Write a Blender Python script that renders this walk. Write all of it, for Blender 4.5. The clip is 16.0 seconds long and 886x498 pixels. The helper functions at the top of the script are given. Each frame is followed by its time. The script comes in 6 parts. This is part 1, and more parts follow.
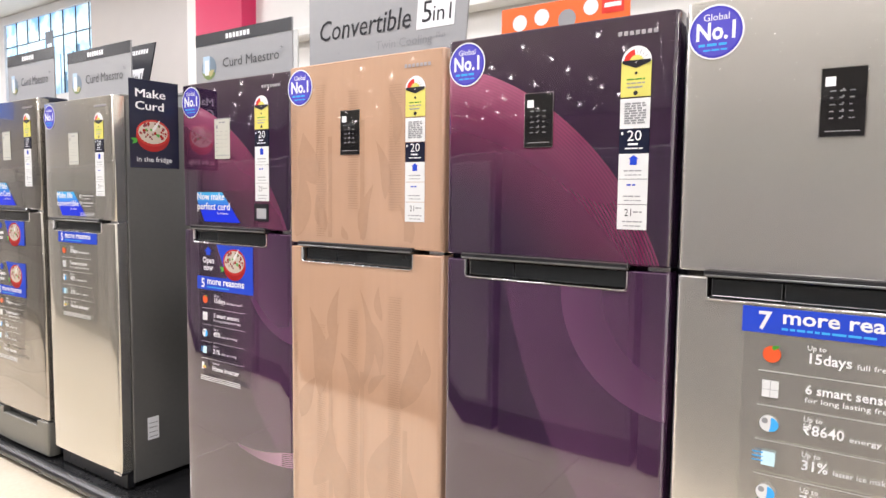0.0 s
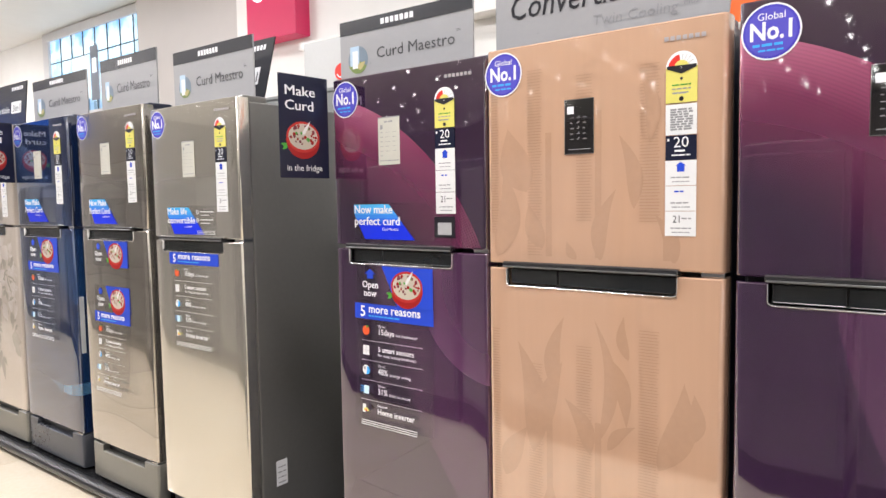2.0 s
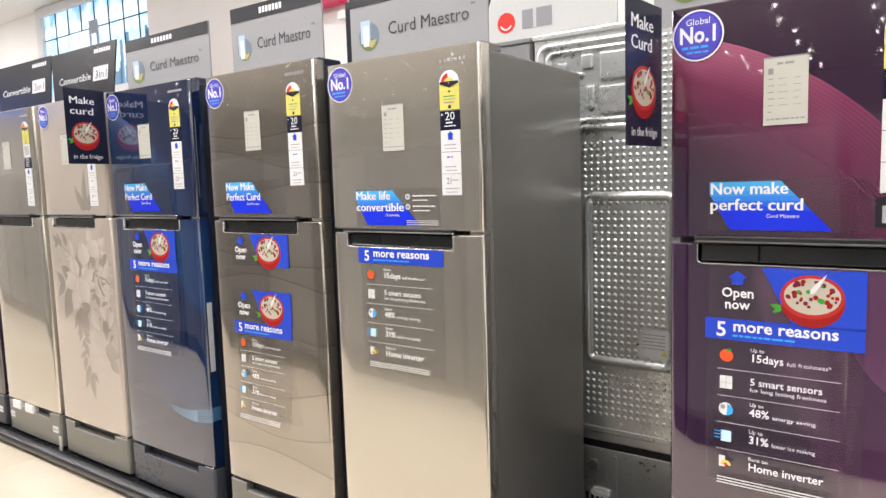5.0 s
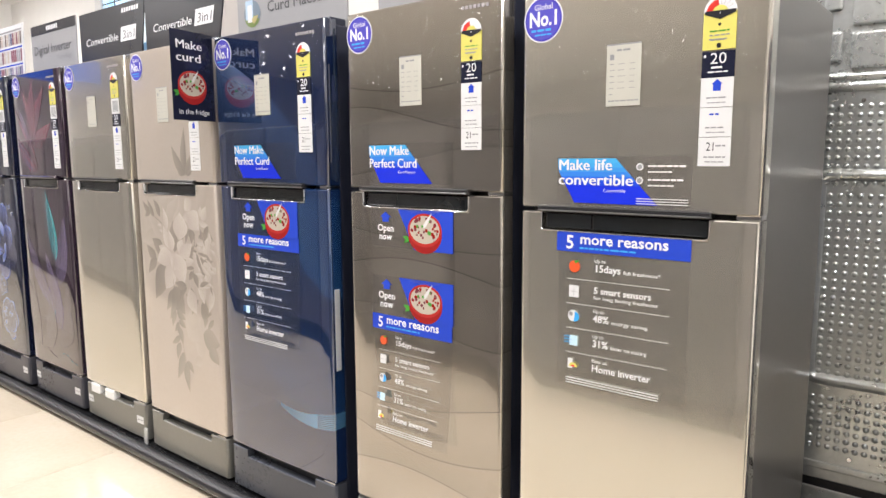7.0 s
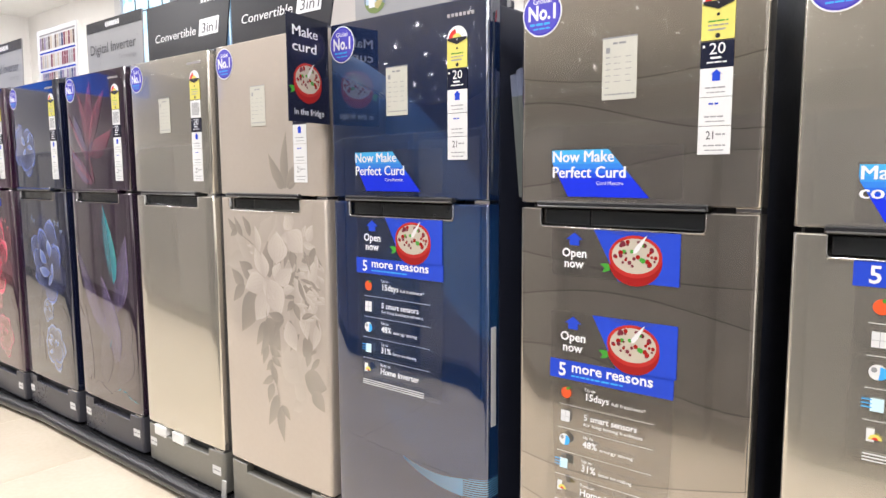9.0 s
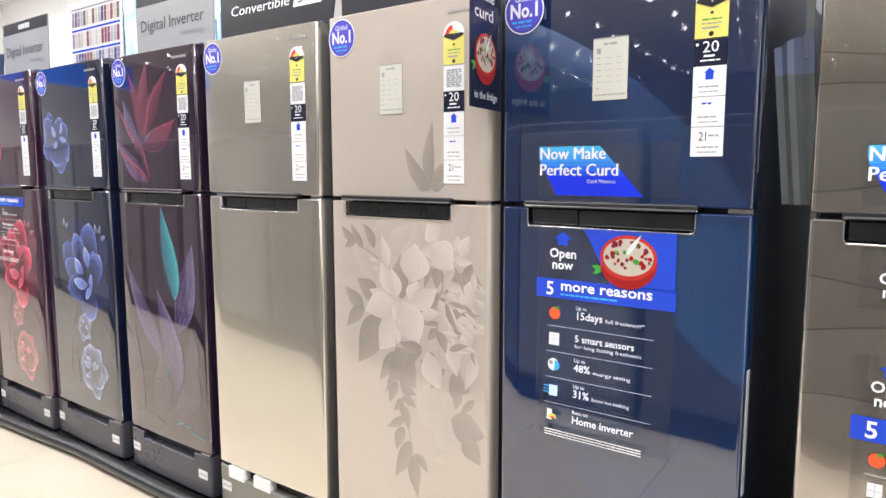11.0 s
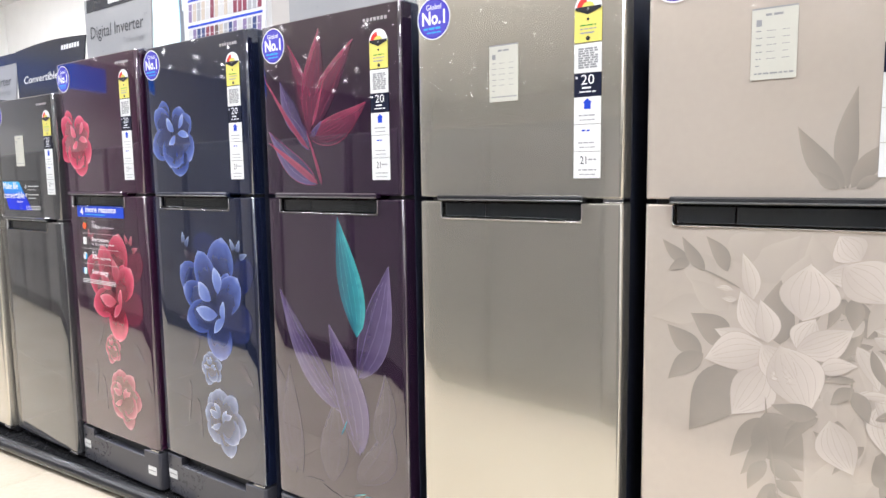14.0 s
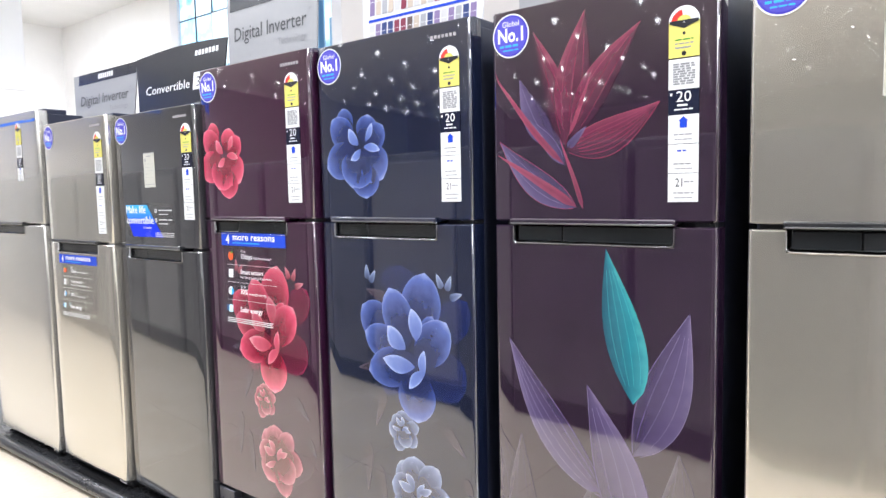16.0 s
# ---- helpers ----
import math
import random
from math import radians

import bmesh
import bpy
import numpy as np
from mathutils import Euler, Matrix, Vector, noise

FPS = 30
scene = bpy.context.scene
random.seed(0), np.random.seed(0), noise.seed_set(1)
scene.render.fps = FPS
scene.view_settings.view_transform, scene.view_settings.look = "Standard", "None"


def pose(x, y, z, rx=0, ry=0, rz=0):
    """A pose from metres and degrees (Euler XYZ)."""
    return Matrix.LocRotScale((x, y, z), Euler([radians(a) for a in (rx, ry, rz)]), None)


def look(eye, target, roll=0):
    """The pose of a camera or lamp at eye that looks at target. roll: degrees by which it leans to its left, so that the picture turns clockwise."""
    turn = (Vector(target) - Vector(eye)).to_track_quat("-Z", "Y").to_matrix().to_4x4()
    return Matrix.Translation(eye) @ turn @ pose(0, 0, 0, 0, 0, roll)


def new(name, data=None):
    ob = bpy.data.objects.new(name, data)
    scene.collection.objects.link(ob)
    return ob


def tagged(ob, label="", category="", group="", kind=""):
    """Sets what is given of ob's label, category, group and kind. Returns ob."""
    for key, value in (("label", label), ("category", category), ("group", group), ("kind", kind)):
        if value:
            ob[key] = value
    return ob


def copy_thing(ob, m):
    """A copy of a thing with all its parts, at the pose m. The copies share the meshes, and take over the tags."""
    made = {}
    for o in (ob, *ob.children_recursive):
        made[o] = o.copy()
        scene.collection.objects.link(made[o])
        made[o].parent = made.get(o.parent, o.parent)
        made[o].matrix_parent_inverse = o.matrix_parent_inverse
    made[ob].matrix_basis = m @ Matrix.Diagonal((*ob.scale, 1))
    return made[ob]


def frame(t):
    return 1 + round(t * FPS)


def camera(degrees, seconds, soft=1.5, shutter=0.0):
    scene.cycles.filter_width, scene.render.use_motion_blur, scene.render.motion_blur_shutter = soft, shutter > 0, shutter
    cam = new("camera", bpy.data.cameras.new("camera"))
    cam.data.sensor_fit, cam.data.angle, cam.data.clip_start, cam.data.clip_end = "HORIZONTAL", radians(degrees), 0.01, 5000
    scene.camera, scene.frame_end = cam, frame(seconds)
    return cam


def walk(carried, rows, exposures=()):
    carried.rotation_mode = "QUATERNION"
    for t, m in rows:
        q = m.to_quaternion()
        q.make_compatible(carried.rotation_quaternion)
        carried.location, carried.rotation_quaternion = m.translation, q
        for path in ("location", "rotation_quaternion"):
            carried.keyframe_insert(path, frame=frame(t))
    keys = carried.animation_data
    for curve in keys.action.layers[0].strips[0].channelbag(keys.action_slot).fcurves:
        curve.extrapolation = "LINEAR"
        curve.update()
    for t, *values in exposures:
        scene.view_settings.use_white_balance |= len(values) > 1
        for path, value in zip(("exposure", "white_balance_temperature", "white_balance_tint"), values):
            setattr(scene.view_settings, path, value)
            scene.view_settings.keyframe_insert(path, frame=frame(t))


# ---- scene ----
cam = camera(66.0, 16.0, soft=1.5)

PATH = [
    (0, (5.707, -1.494, 1.308), (4.568, 0.143, 1.153), 0.6),
    (0.5, (5.544, -1.518, 1.31), (4.408, 0.121, 1.16), 0.9),
    (1, (5.419, -1.543, 1.314), (4.269, 0.087, 1.166), 0.6),
    (1.5, (5.263, -1.52, 1.309), (4.091, 0.094, 1.159), -0.1),
    (2, (5.072, -1.49, 1.321), (3.872, 0.103, 1.179), -0.9),
    (2.5, (4.881, -1.506, 1.318), (3.683, 0.09, 1.191), -1.6),
    (3, (4.707, -1.524, 1.32), (3.537, 0.094, 1.21), -2.2),
    (3.2, (4.642, -1.52, 1.325), (3.474, 0.1, 1.21), -2.7),
    (5.3, (3.961, -1.553, 1.335), (2.799, 0.061, 1.126), -1.4),
    (5.5, (3.922, -1.553, 1.32), (2.748, 0.052, 1.106), -1.0),
    (6, (3.752, -1.497, 1.326), (2.539, 0.075, 1.089), -1.1),
    (6.5, (3.583, -1.465, 1.314), (2.344, 0.083, 1.053), -0.8),
    (7, (3.4, -1.446, 1.312), (2.167, 0.106, 1.048), -0.3),
    (7.5, (3.242, -1.451, 1.309), (2.018, 0.109, 1.043), 0.2),
    (8, (3.103, -1.435, 1.311), (1.875, 0.12, 1.036), 0.2),
    (8.5, (2.897, -1.429, 1.311), (1.667, 0.127, 1.061), 0.2),
    (8.7, (2.854, -1.426, 1.297), (1.606, 0.122, 1.076), -0.2),
    (10.8, (2.177, -1.419, 1.317), (0.985, 0.168, 1.07), -0.4),
    (11, (2.099, -1.441, 1.309), (0.916, 0.155, 1.075), -0.1),
    (11.5, (1.919, -1.469, 1.3), (0.753, 0.142, 1.081), -0.2),
    (12, (1.75, -1.431, 1.285), (0.589, 0.182, 1.066), -0.6),
    (12.5, (1.595, -1.376, 1.292), (0.432, 0.235, 1.062), -0.9),
    (13, (1.45, -1.374, 1.288), (0.284, 0.233, 1.049), -1.0),
    (13.5, (1.253, -1.427, 1.303), (0.094, 0.187, 1.079), -0.7),
    (14, (1.115, -1.445, 1.288), (-0.044, 0.17, 1.068), -0.8),
    (14.5, (0.915, -1.426, 1.289), (-0.263, 0.174, 1.067), -0.9),
    (15, (0.746, -1.411, 1.294), (-0.457, 0.172, 1.072), -1.2),
    (15.5, (0.539, -1.445, 1.31), (-0.676, 0.133, 1.127), -1.0),
    (16, (0.363, -1.459, 1.304), (-0.865, 0.111, 1.138), -1.2),
]
LEVELS = [(0, -0.2, 6400, 10), (3, -0.27, 6450, 9), (7, -0.28, 6500, 9), (11, -0.17, 6200, 8), (13.5, -0.12, 6050, 7), (15, -0.24, 5950, 7), (16, -0.02, 5900, 7)]
walk(cam, [(t, look(eye, target, roll)) for t, eye, target, roll in PATH], LEVELS)

# ---- world, lamps, exposure ----
world = bpy.data.worlds.new("world")
scene.world = world
world.use_nodes = True
world.node_tree.nodes["Background"].inputs[0].default_value = (0.9, 0.95, 1.0, 1)
world.node_tree.nodes["Background"].inputs[1].default_value = 0.3


CEIL = 5.15
SOFFIT = 3.75


# Area lamps added to fill in for the shop's many ceiling spotlights.
def led_panel(x, y, power, size=0.9):
    d = bpy.data.lights.new("led_panel", "AREA")
    d.shape, d.size, d.energy, d.color = "SQUARE", size, power, (1.0, 0.97, 0.985)
    ob = new("led_panel", d)
    ob.matrix_world = pose(x, y, CEIL - 0.04)
    return ob


for lx, power in ((-9.0, 190), (-5.0, 200), (-1.5, 240), (2.0, 240), (5.5, 240)):
    led_panel(lx, -1.7, power)
# Strongest at the west end, to brighten the white walls there.
for lx, power in ((-12.5, 360), (-8.0, 160), (-3.0, 95), (2.0, 95), (7.0, 95)):
    led_panel(lx, 2.6, power)
for lx in (-9.0, -2.0, 5.0):
    led_panel(lx, -4.5, 120, 1.2)

# ---- materials ----
MATS = {}


def mat(name, color=(0.8, 0.8, 0.8), rough=0.5, metal=0.0, coat=0.0, grain=None, vary=0.06, bump=0.0, spec=0.5, emit=None):
    """Principled material with a two-scale variation of tone and roughness; grain stretches it along an axis."""
    if name in MATS:
        return MATS[name]
    m = bpy.data.materials.new(name)
    m.use_nodes = True
    nt = m.node_tree
    b = nt.nodes["Principled BSDF"]
    b.inputs["Metallic"].default_value = metal
    b.inputs["Coat Weight"].default_value = coat
    b.inputs["Coat Roughness"].default_value = 0.04
    b.inputs["Coat IOR"].default_value = 2.1 if coat >= 1.0 else 1.5
    b.inputs["Specular IOR Level"].default_value = spec
    tc = nt.nodes.new("ShaderNodeTexCoord")
    mp = nt.nodes.new("ShaderNodeMapping")
    mp.inputs["Scale"].default_value = grain or (1, 1, 1)
    nt.links.new(tc.outputs["Object"], mp.inputs[0])
    big = nt.nodes.new("ShaderNodeTexNoise")
    big.inputs["Scale"].default_value = 3.0
    nt.links.new(tc.outputs["Object"], big.inputs["Vector"])
    fine = nt.nodes.new("ShaderNodeTexNoise")
    fine.inputs["Scale"].default_value = 60.0
    fine.inputs["Detail"].default_value = 4
    nt.links.new(mp.outputs[0], fine.inputs["Vector"])
    add = nt.nodes.new("ShaderNodeMath")
    add.operation = "ADD"
    nt.links.new(big.outputs[0], add.inputs[0])
    nt.links.new(fine.outputs[0], add.inputs[1])
    rng = nt.nodes.new("ShaderNodeMapRange")
    rng.inputs["From Min"].default_value, rng.inputs["From Max"].default_value = 0.6, 1.4
    rng.inputs["To Min"].default_value, rng.inputs["To Max"].default_value = 1 - vary, 1 + vary
    nt.links.new(add.outputs[0], rng.inputs[0])
    mul = nt.nodes.new("ShaderNodeVectorMath")
    mul.operation = "SCALE"
    mul.inputs[0].default_value = color
    nt.links.new(rng.outputs[0], mul.inputs["Scale"])
    nt.links.new(mul.outputs[0], b.inputs["Base Color"])
    rr = nt.nodes.new("ShaderNodeMath")
    rr.operation = "MULTIPLY"
    rr.inputs[1].default_value = rough
    nt.links.new(rng.outputs[0], rr.inputs[0])
    nt.links.new(rr.outputs[0], b.inputs["Roughness"])
    if bump:
        bp = nt.nodes.new("ShaderNodeBump")
        bp.inputs["Strength"].default_value = bump
        bp.inputs["Distance"].default_value = 0.001
        nt.links.new(fine.outputs[0], bp.inputs["Height"])
        nt.links.new(bp.outputs[0], b.inputs["Normal"])
    if emit:
        b.inputs["Emission Color"].default_value = (*color, 1)
        b.inputs["Emission Strength"].default_value = emit
    MATS[name] = m
    return m


def flat(name, color, rough=0.35, emit=None):
    """A printed ink or plain small surface."""
    return mat(name, color, rough, vary=0.03, emit=emit)


class Nodes:
    """Short writing for shader arithmetic."""

    def __init__(self, m):
        self.nt = m.node_tree
        self.tc = self.nt.nodes.new("ShaderNodeTexCoord")
        sep = self.nt.nodes.new("ShaderNodeSeparateXYZ")
        self.nt.links.new(self.tc.outputs["Object"], sep.inputs[0])
        self.x, self.y, self.z = sep.outputs
        self.b = self.nt.nodes["Principled BSDF"]

    def op(self, kind, a, b=0.0, c=0.0):
        n = self.nt.nodes.new("ShaderNodeMath")
        n.operation = kind
        for i, v in enumerate((a, b, c)):
            if isinstance(v, (int, float)):
                n.inputs[i].default_value = v
            else:
                self.nt.links.new(v, n.inputs[i])
        return n.outputs[0]

    def ring(self, cx, cz):
        dx, dz = self.op("SUBTRACT", self.x, cx), self.op("SUBTRACT", self.z, cz)
        return self.op("SQRT", self.op("ADD", self.op("MULTIPLY", dx, dx), self.op("MULTIPLY", dz, dz)))

    def ramp(self, fac, *stops):
        n = self.nt.nodes.new("ShaderNodeValToRGB")
        e = n.color_ramp.elements
        while len(e) < len(stops):
            e.new(0.5)
        for el, (p, c) in zip(e, stops):
            el.position = p
            el.color = (*c, 1) if len(c) == 3 else c
        self.nt.links.new(fac, n.inputs[0])
        return n.outputs[0]

    def span(self, v, a, b):
        n = self.nt.nodes.new("ShaderNodeMapRange")
        n.inputs["From Min"].default_value, n.inputs["From Max"].default_value = a, b
        self.nt.links.new(v, n.inputs[0])
        return n.outputs[0]

    def mix(self, fac, a, b):
        n = self.nt.nodes.new("ShaderNodeMix")
        n.data_type = "RGBA"
        for sock, v in ((n.inputs[0], fac), (n.inputs[6], a), (n.inputs[7], b)):
            if isinstance(v, tuple):
                sock.default_value = (*v, 1)
            elif isinstance(v, float):
                sock.default_value = v
            else:
                self.nt.links.new(v, sock)
        return n.outputs[2]

    def out(self, color, rough, metal=0.0, coat=0.0, ior=2.1):
        if isinstance(color, tuple):
            self.b.inputs["Base Color"].default_value = (*color, 1)
        else:
            self.nt.links.new(color, self.b.inputs["Base Color"])
        self.b.inputs["Roughness"].default_value = rough
        self.b.inputs["Metallic"].default_value = metal
        self.b.inputs["Coat Weight"].default_value = coat
        self.b.inputs["Coat Roughness"].default_value = 0.03
        self.b.inputs["Coat IOR"].default_value = ior


def fresh(name):
    m = bpy.data.materials.new(name)
    m.use_nodes = True
    MATS[name] = m
    return m


def arc_glass(name, base, glow, cx, cz, r):
    """Tempered-glass door print: a lit arc that fades inwards, drawn with fine concentric lines."""
    m = fresh(name)
    n = Nodes(m)
    d = n.ring(cx, cz)
    inside = n.span(d, r, r - 0.30)
    edge = n.op("LESS_THAN", d, r)
    fade = n.op("MULTIPLY", edge, n.op("POWER", n.op("SUBTRACT", 1.0, inside), 1.6))
    s = n.op("SINE", n.op("MULTIPLY", d, 900.0))
    near = n.span(d, r - 0.12, r)
    fade = n.op("MULTIPLY", fade, n.op("SUBTRACT", 1.0, n.op("MULTIPLY", n.op("MULTIPLY", n.op("GREATER_THAN", s, 0.2), near), 0.35)))
    top = n.span(n.x, 0.62, -0.05)
    fade = n.op("MULTIPLY", fade, n.op("ADD", 0.25, n.op("MULTIPLY", top, 0.75)))
    c = n.mix(fade, base, glow)
    pale = tuple(v * 1.3 + 0.10 for v in glow)
    rim = n.op("MULTIPLY", edge, n.op("MULTIPLY", n.span(d, r - 0.09, r), n.span(n.x, 0.36, 0.0)))
    c = n.mix(n.op("MULTIPLY", rim, 0.75), c, pale)
    n.out(c, 0.06, 0.0, 1.0)
    return m


def sweep_glass(name, base, glow, circles, hatch=None):
    """Lower glass door print: overlapping translucent arcs."""
    m = fresh(name)
    n = Nodes(m)
    c = base
    for cx, cz, r, width, k in circles:
        d = n.ring(cx, cz)
        f = n.op("MULTIPLY", n.op("LESS_THAN", d, r), n.span(d, r - width, r))
        c = n.mix(n.op("MULTIPLY", f, k), c, glow)
    if hatch:
        cx, cz, r, width, col = hatch
        d = n.ring(cx, cz)
        f = n.op("MULTIPLY", n.op("LESS_THAN", d, r), n.op("GREATER_THAN", n.op("ADD", d, n.op("MULTIPLY", n.span(n.x, 0.25, 0.52), width)), r))
        s = n.op("MAXIMUM", n.op("GREATER_THAN", n.op("SINE", n.op("MULTIPLY", d, 1000.0)), -0.1), n.op("LESS_THAN", n.x, 0.50))
        right = n.op("MULTIPLY", n.span(n.x, 0.2, 0.55), n.op("LESS_THAN", n.z, 0.56))
        c = n.mix(n.op("MULTIPLY", n.op("MULTIPLY", f, s), n.op("MULTIPLY", right, 0.8)), c, col)
    n.out(c, 0.06, 0.0, 1.0)
    return m


def steel(name, color, rough=0.2, coat=1.0):
    """Satin stainless sheet under a clear lacquer: very fine upright grain, faint cloudiness."""
    m = fresh(name)
    n = Nodes(m)
    mp = n.nt.nodes.new("ShaderNodeMapping")
    mp.inputs["Scale"].default_value = (900.0, 900.0, 6.0)
    n.nt.links.new(n.tc.outputs["Object"], mp.inputs[0])
    grain = n.nt.nodes.new("ShaderNodeTexNoise")
    grain.inputs["Scale"].default_value = 1.0
    n.nt.links.new(mp.outputs[0], grain.inputs["Vector"])
    cloud = n.nt.nodes.new("ShaderNodeTexNoise")
    cloud.inputs["Scale"].default_value = 2.4
    n.nt.links.new(n.tc.outputs["Object"], cloud.inputs["Vector"])
    v = n.op("ADD", n.op("MULTIPLY", grain.outputs[0], 0.5), n.op("MULTIPLY", cloud.outputs[0], 0.5))
    n.out(n.ramp(v, (0.3, tuple(c * 0.95 for c in color)), (0.7, color)), rough, 0.84, coat, 1.85)
    n.nt.links.new(n.op("ADD", rough - 0.03, n.op("MULTIPLY", v, 0.06)), n.b.inputs["Roughness"])
    return m


def wave_metal(name):
    m = fresh(name)
    n = Nodes(m)
    c = (0.47, 0.435, 0.39)
    for k, (f, ph, z0, amp, dark) in enumerate(((5.5, 0.4, 0.30, 0.035, 0.75), (6.5, 2.2, 0.13, 0.05, 0.7), (4.2, 4.0, 0.58, 0.06, 0.8), (7.0, 1.0, 0.78, 0.04, 0.72), (5.0, 3.1, 0.44, 0.05, 0.85), (6.0, 0.2, 0.93, 0.035, 0.8), (4.6, 2.6, 1.03, 0.03, 0.82), (5.6, 5.0, 1.24, 0.04, 0.8), (6.4, 1.4, 1.36, 0.04, 0.78), (4.4, 3.6, 1.48, 0.045, 0.84))):
        w = n.op("ADD", z0, n.op("MULTIPLY", n.op("SINE", n.op("ADD", n.op("MULTIPLY", n.x, f), ph)), amp))
        dz = n.op("SUBTRACT", n.z, w)
        band = n.op("MULTIPLY", n.op("GREATER_THAN", dz, 0.0), n.span(dz, 0.09, 0.0))
        line = n.op("LESS_THAN", n.op("ABSOLUTE", dz), 0.0015)
        shade = tuple(v * dark for v in (0.45, 0.41, 0.365))
        c = n.mix(n.op("MULTIPLY", band, 0.55), c, shade)
        c = n.mix(n.op("MULTIPLY", line, 0.7), c, (0.13, 0.115, 0.10))
    n.out(c, 0.16, 0.9, 1.0, 1.85)
    return m


def blend_ink(name, a, b, c, rough=0.07, coat=1.0):
    """Print that runs from a through b to c along the attribute g, from the root of a petal to its rim."""
    m = fresh(name)
    n = Nodes(m)
    at = n.nt.nodes.new("ShaderNodeAttribute")
    at.attribute_name = "g"
    no = n.nt.nodes.new("ShaderNodeTexNoise")
    no.inputs["Scale"].default_value = 40.0
    n.nt.links.new(n.tc.outputs["Object"], no.inputs["Vector"])
    v = n.op("ADD", at.outputs["Fac"], n.op("MULTIPLY", n.op("SUBTRACT", no.outputs[0], 0.5), 0.25))
    n.out(n.ramp(v, (0.0, a), (0.55, b), (1.0, c)), rough, 0.0, coat)
    return m


def film(name):
    """Clear plastic film, faintly smoked: seen through, with the gloss of its two faces and soft buckles."""
    m = bpy.data.materials.new(name)
    m.use_nodes = True
    nt = m.node_tree
    nt.nodes.remove(nt.nodes["Principled BSDF"])
    tc = nt.nodes.new("ShaderNodeTexCoord")
    no = nt.nodes.new("ShaderNodeTexNoise")
    no.inputs["Scale"].default_value = 7.0
    no.inputs["Detail"].default_value = 1.0
    nt.links.new(tc.outputs["Object"], no.inputs["Vector"])
    bp = nt.nodes.new("ShaderNodeBump")
    bp.inputs["Strength"].default_value = 0.5
    bp.inputs["Distance"].default_value = 0.012
    nt.links.new(no.outputs[0], bp.inputs["Height"])
    gl = nt.nodes.new("ShaderNodeBsdfGlossy")
    gl.inputs["Roughness"].default_value = 0.09
    nt.links.new(bp.outputs[0], gl.inputs["Normal"])
    tr = nt.nodes.new("ShaderNodeBsdfTransparent")
    tr.inputs[0].default_value = (0.98, 0.98, 0.98, 1)
    mx = nt.nodes.new("ShaderNodeMixShader")
    mx.inputs[0].default_value = 0.12
    nt.links.new(tr.outputs[0], mx.inputs[1])
    nt.links.new(gl.outputs[0], mx.inputs[2])
    nt.links.new(mx.outputs[0], nt.nodes["Material Output"].inputs[0])
    return m


def floor_stone(name):
    m = fresh(name)
    n = Nodes(m)
    no = n.nt.nodes.new("ShaderNodeTexNoise")
    no.inputs["Scale"].default_value = 1.7
    no.inputs["Detail"].default_value = 7
    n.nt.links.new(n.tc.outputs["Object"], no.inputs["Vector"])
    f2 = n.nt.nodes.new("ShaderNodeTexNoise")
    f2.inputs["Scale"].default_value = 45.0
    n.nt.links.new(n.tc.outputs["Object"], f2.inputs["Vector"])
    oi = n.nt.nodes.new("ShaderNodeObjectInfo")
    v = n.op("ADD", n.op("ADD", no.outputs[0], n.op("MULTIPLY", f2.outputs[0], 0.25)), n.op("MULTIPLY", oi.outputs["Random"], 0.12))
    n.out(n.ramp(v, (0.35, (0.53, 0.457, 0.35)), (0.62, (0.61, 0.53, 0.415)), (0.9, (0.675, 0.60, 0.49))), 0.16, 0.0, 0.3)
    return m


WHITE_WALL = mat("white_wall_paint", (0.80, 0.79, 0.77), 0.6, vary=0.03, bump=0.1)
BEIGE = mat("beige_column_paint", (0.51, 0.485, 0.47), 0.5, vary=0.03, bump=0.1)
CEILING = mat("ceiling_paint", (0.8, 0.8, 0.79), 0.7, vary=0.03)
FLOOR = floor_stone("polished_cream_floor")
BLACK = mat("black_plastic", (0.012, 0.012, 0.014), 0.3, vary=0.15)
BLACK_GLASS = mat("black_glass", (0.006, 0.006, 0.008), 0.05, coat=1.0)
POCKET = mat("dark_pocket_plastic", (0.022, 0.025, 0.028), 0.12, coat=0.6)
LIP = mat("smoked_handle_lip", (0.022, 0.022, 0.024), 0.08, coat=0.9)
LIP_EDGE = mat("lip_edge_plastic", (0.10, 0.10, 0.102), 0.2, coat=0.5)
CHROME = mat("chrome_trim", (0.75, 0.75, 0.76), 0.12, 1.0)
SIDE_DARK = mat("dark_painted_side", (0.025, 0.029, 0.050), 0.36, vary=0.10)
SIDE_GREY = mat("grey_painted_side", (0.188, 0.182, 0.172), 0.29, 0.42, vary=0.05, bump=0.15)
DRAWER_GREY = mat("grey_drawer_front", (0.20, 0.195, 0.175), 0.3, 0.4)
DRAWER_DARK = mat("dark_drawer_front", (0.055, 0.055, 0.068), 0.28, 0.2)
DRAWER_BLUE = mat("slate_drawer_front", (0.06, 0.065, 0.08), 0.28, 0.2)
STEEL = steel("stainless_door", (0.675, 0.642, 0.568), 0.19)
STEEL_B = steel("pale_stainless_door", (0.76, 0.74, 0.70), 0.26, 0.3)
STEEL_BLACK = mat("black_steel_door", (0.045, 0.045, 0.05), 0.10, 0.2, 1.0, (1, 1, 0.02), 0.05)
GALV = mat("galvanised_sheet", (0.71, 0.73, 0.715), 0.29, 0.8, vary=0.12, bump=0.15)
PEACH = mat("peach_glass_door", (0.51, 0.315, 0.208), 0.09, coat=1.0, grain=(1, 1, 0.05), vary=0.04)
PEACH_LEAF = mat("peach_leaf_print", (0.445, 0.272, 0.178), 0.09, coat=1.0, vary=0.05)
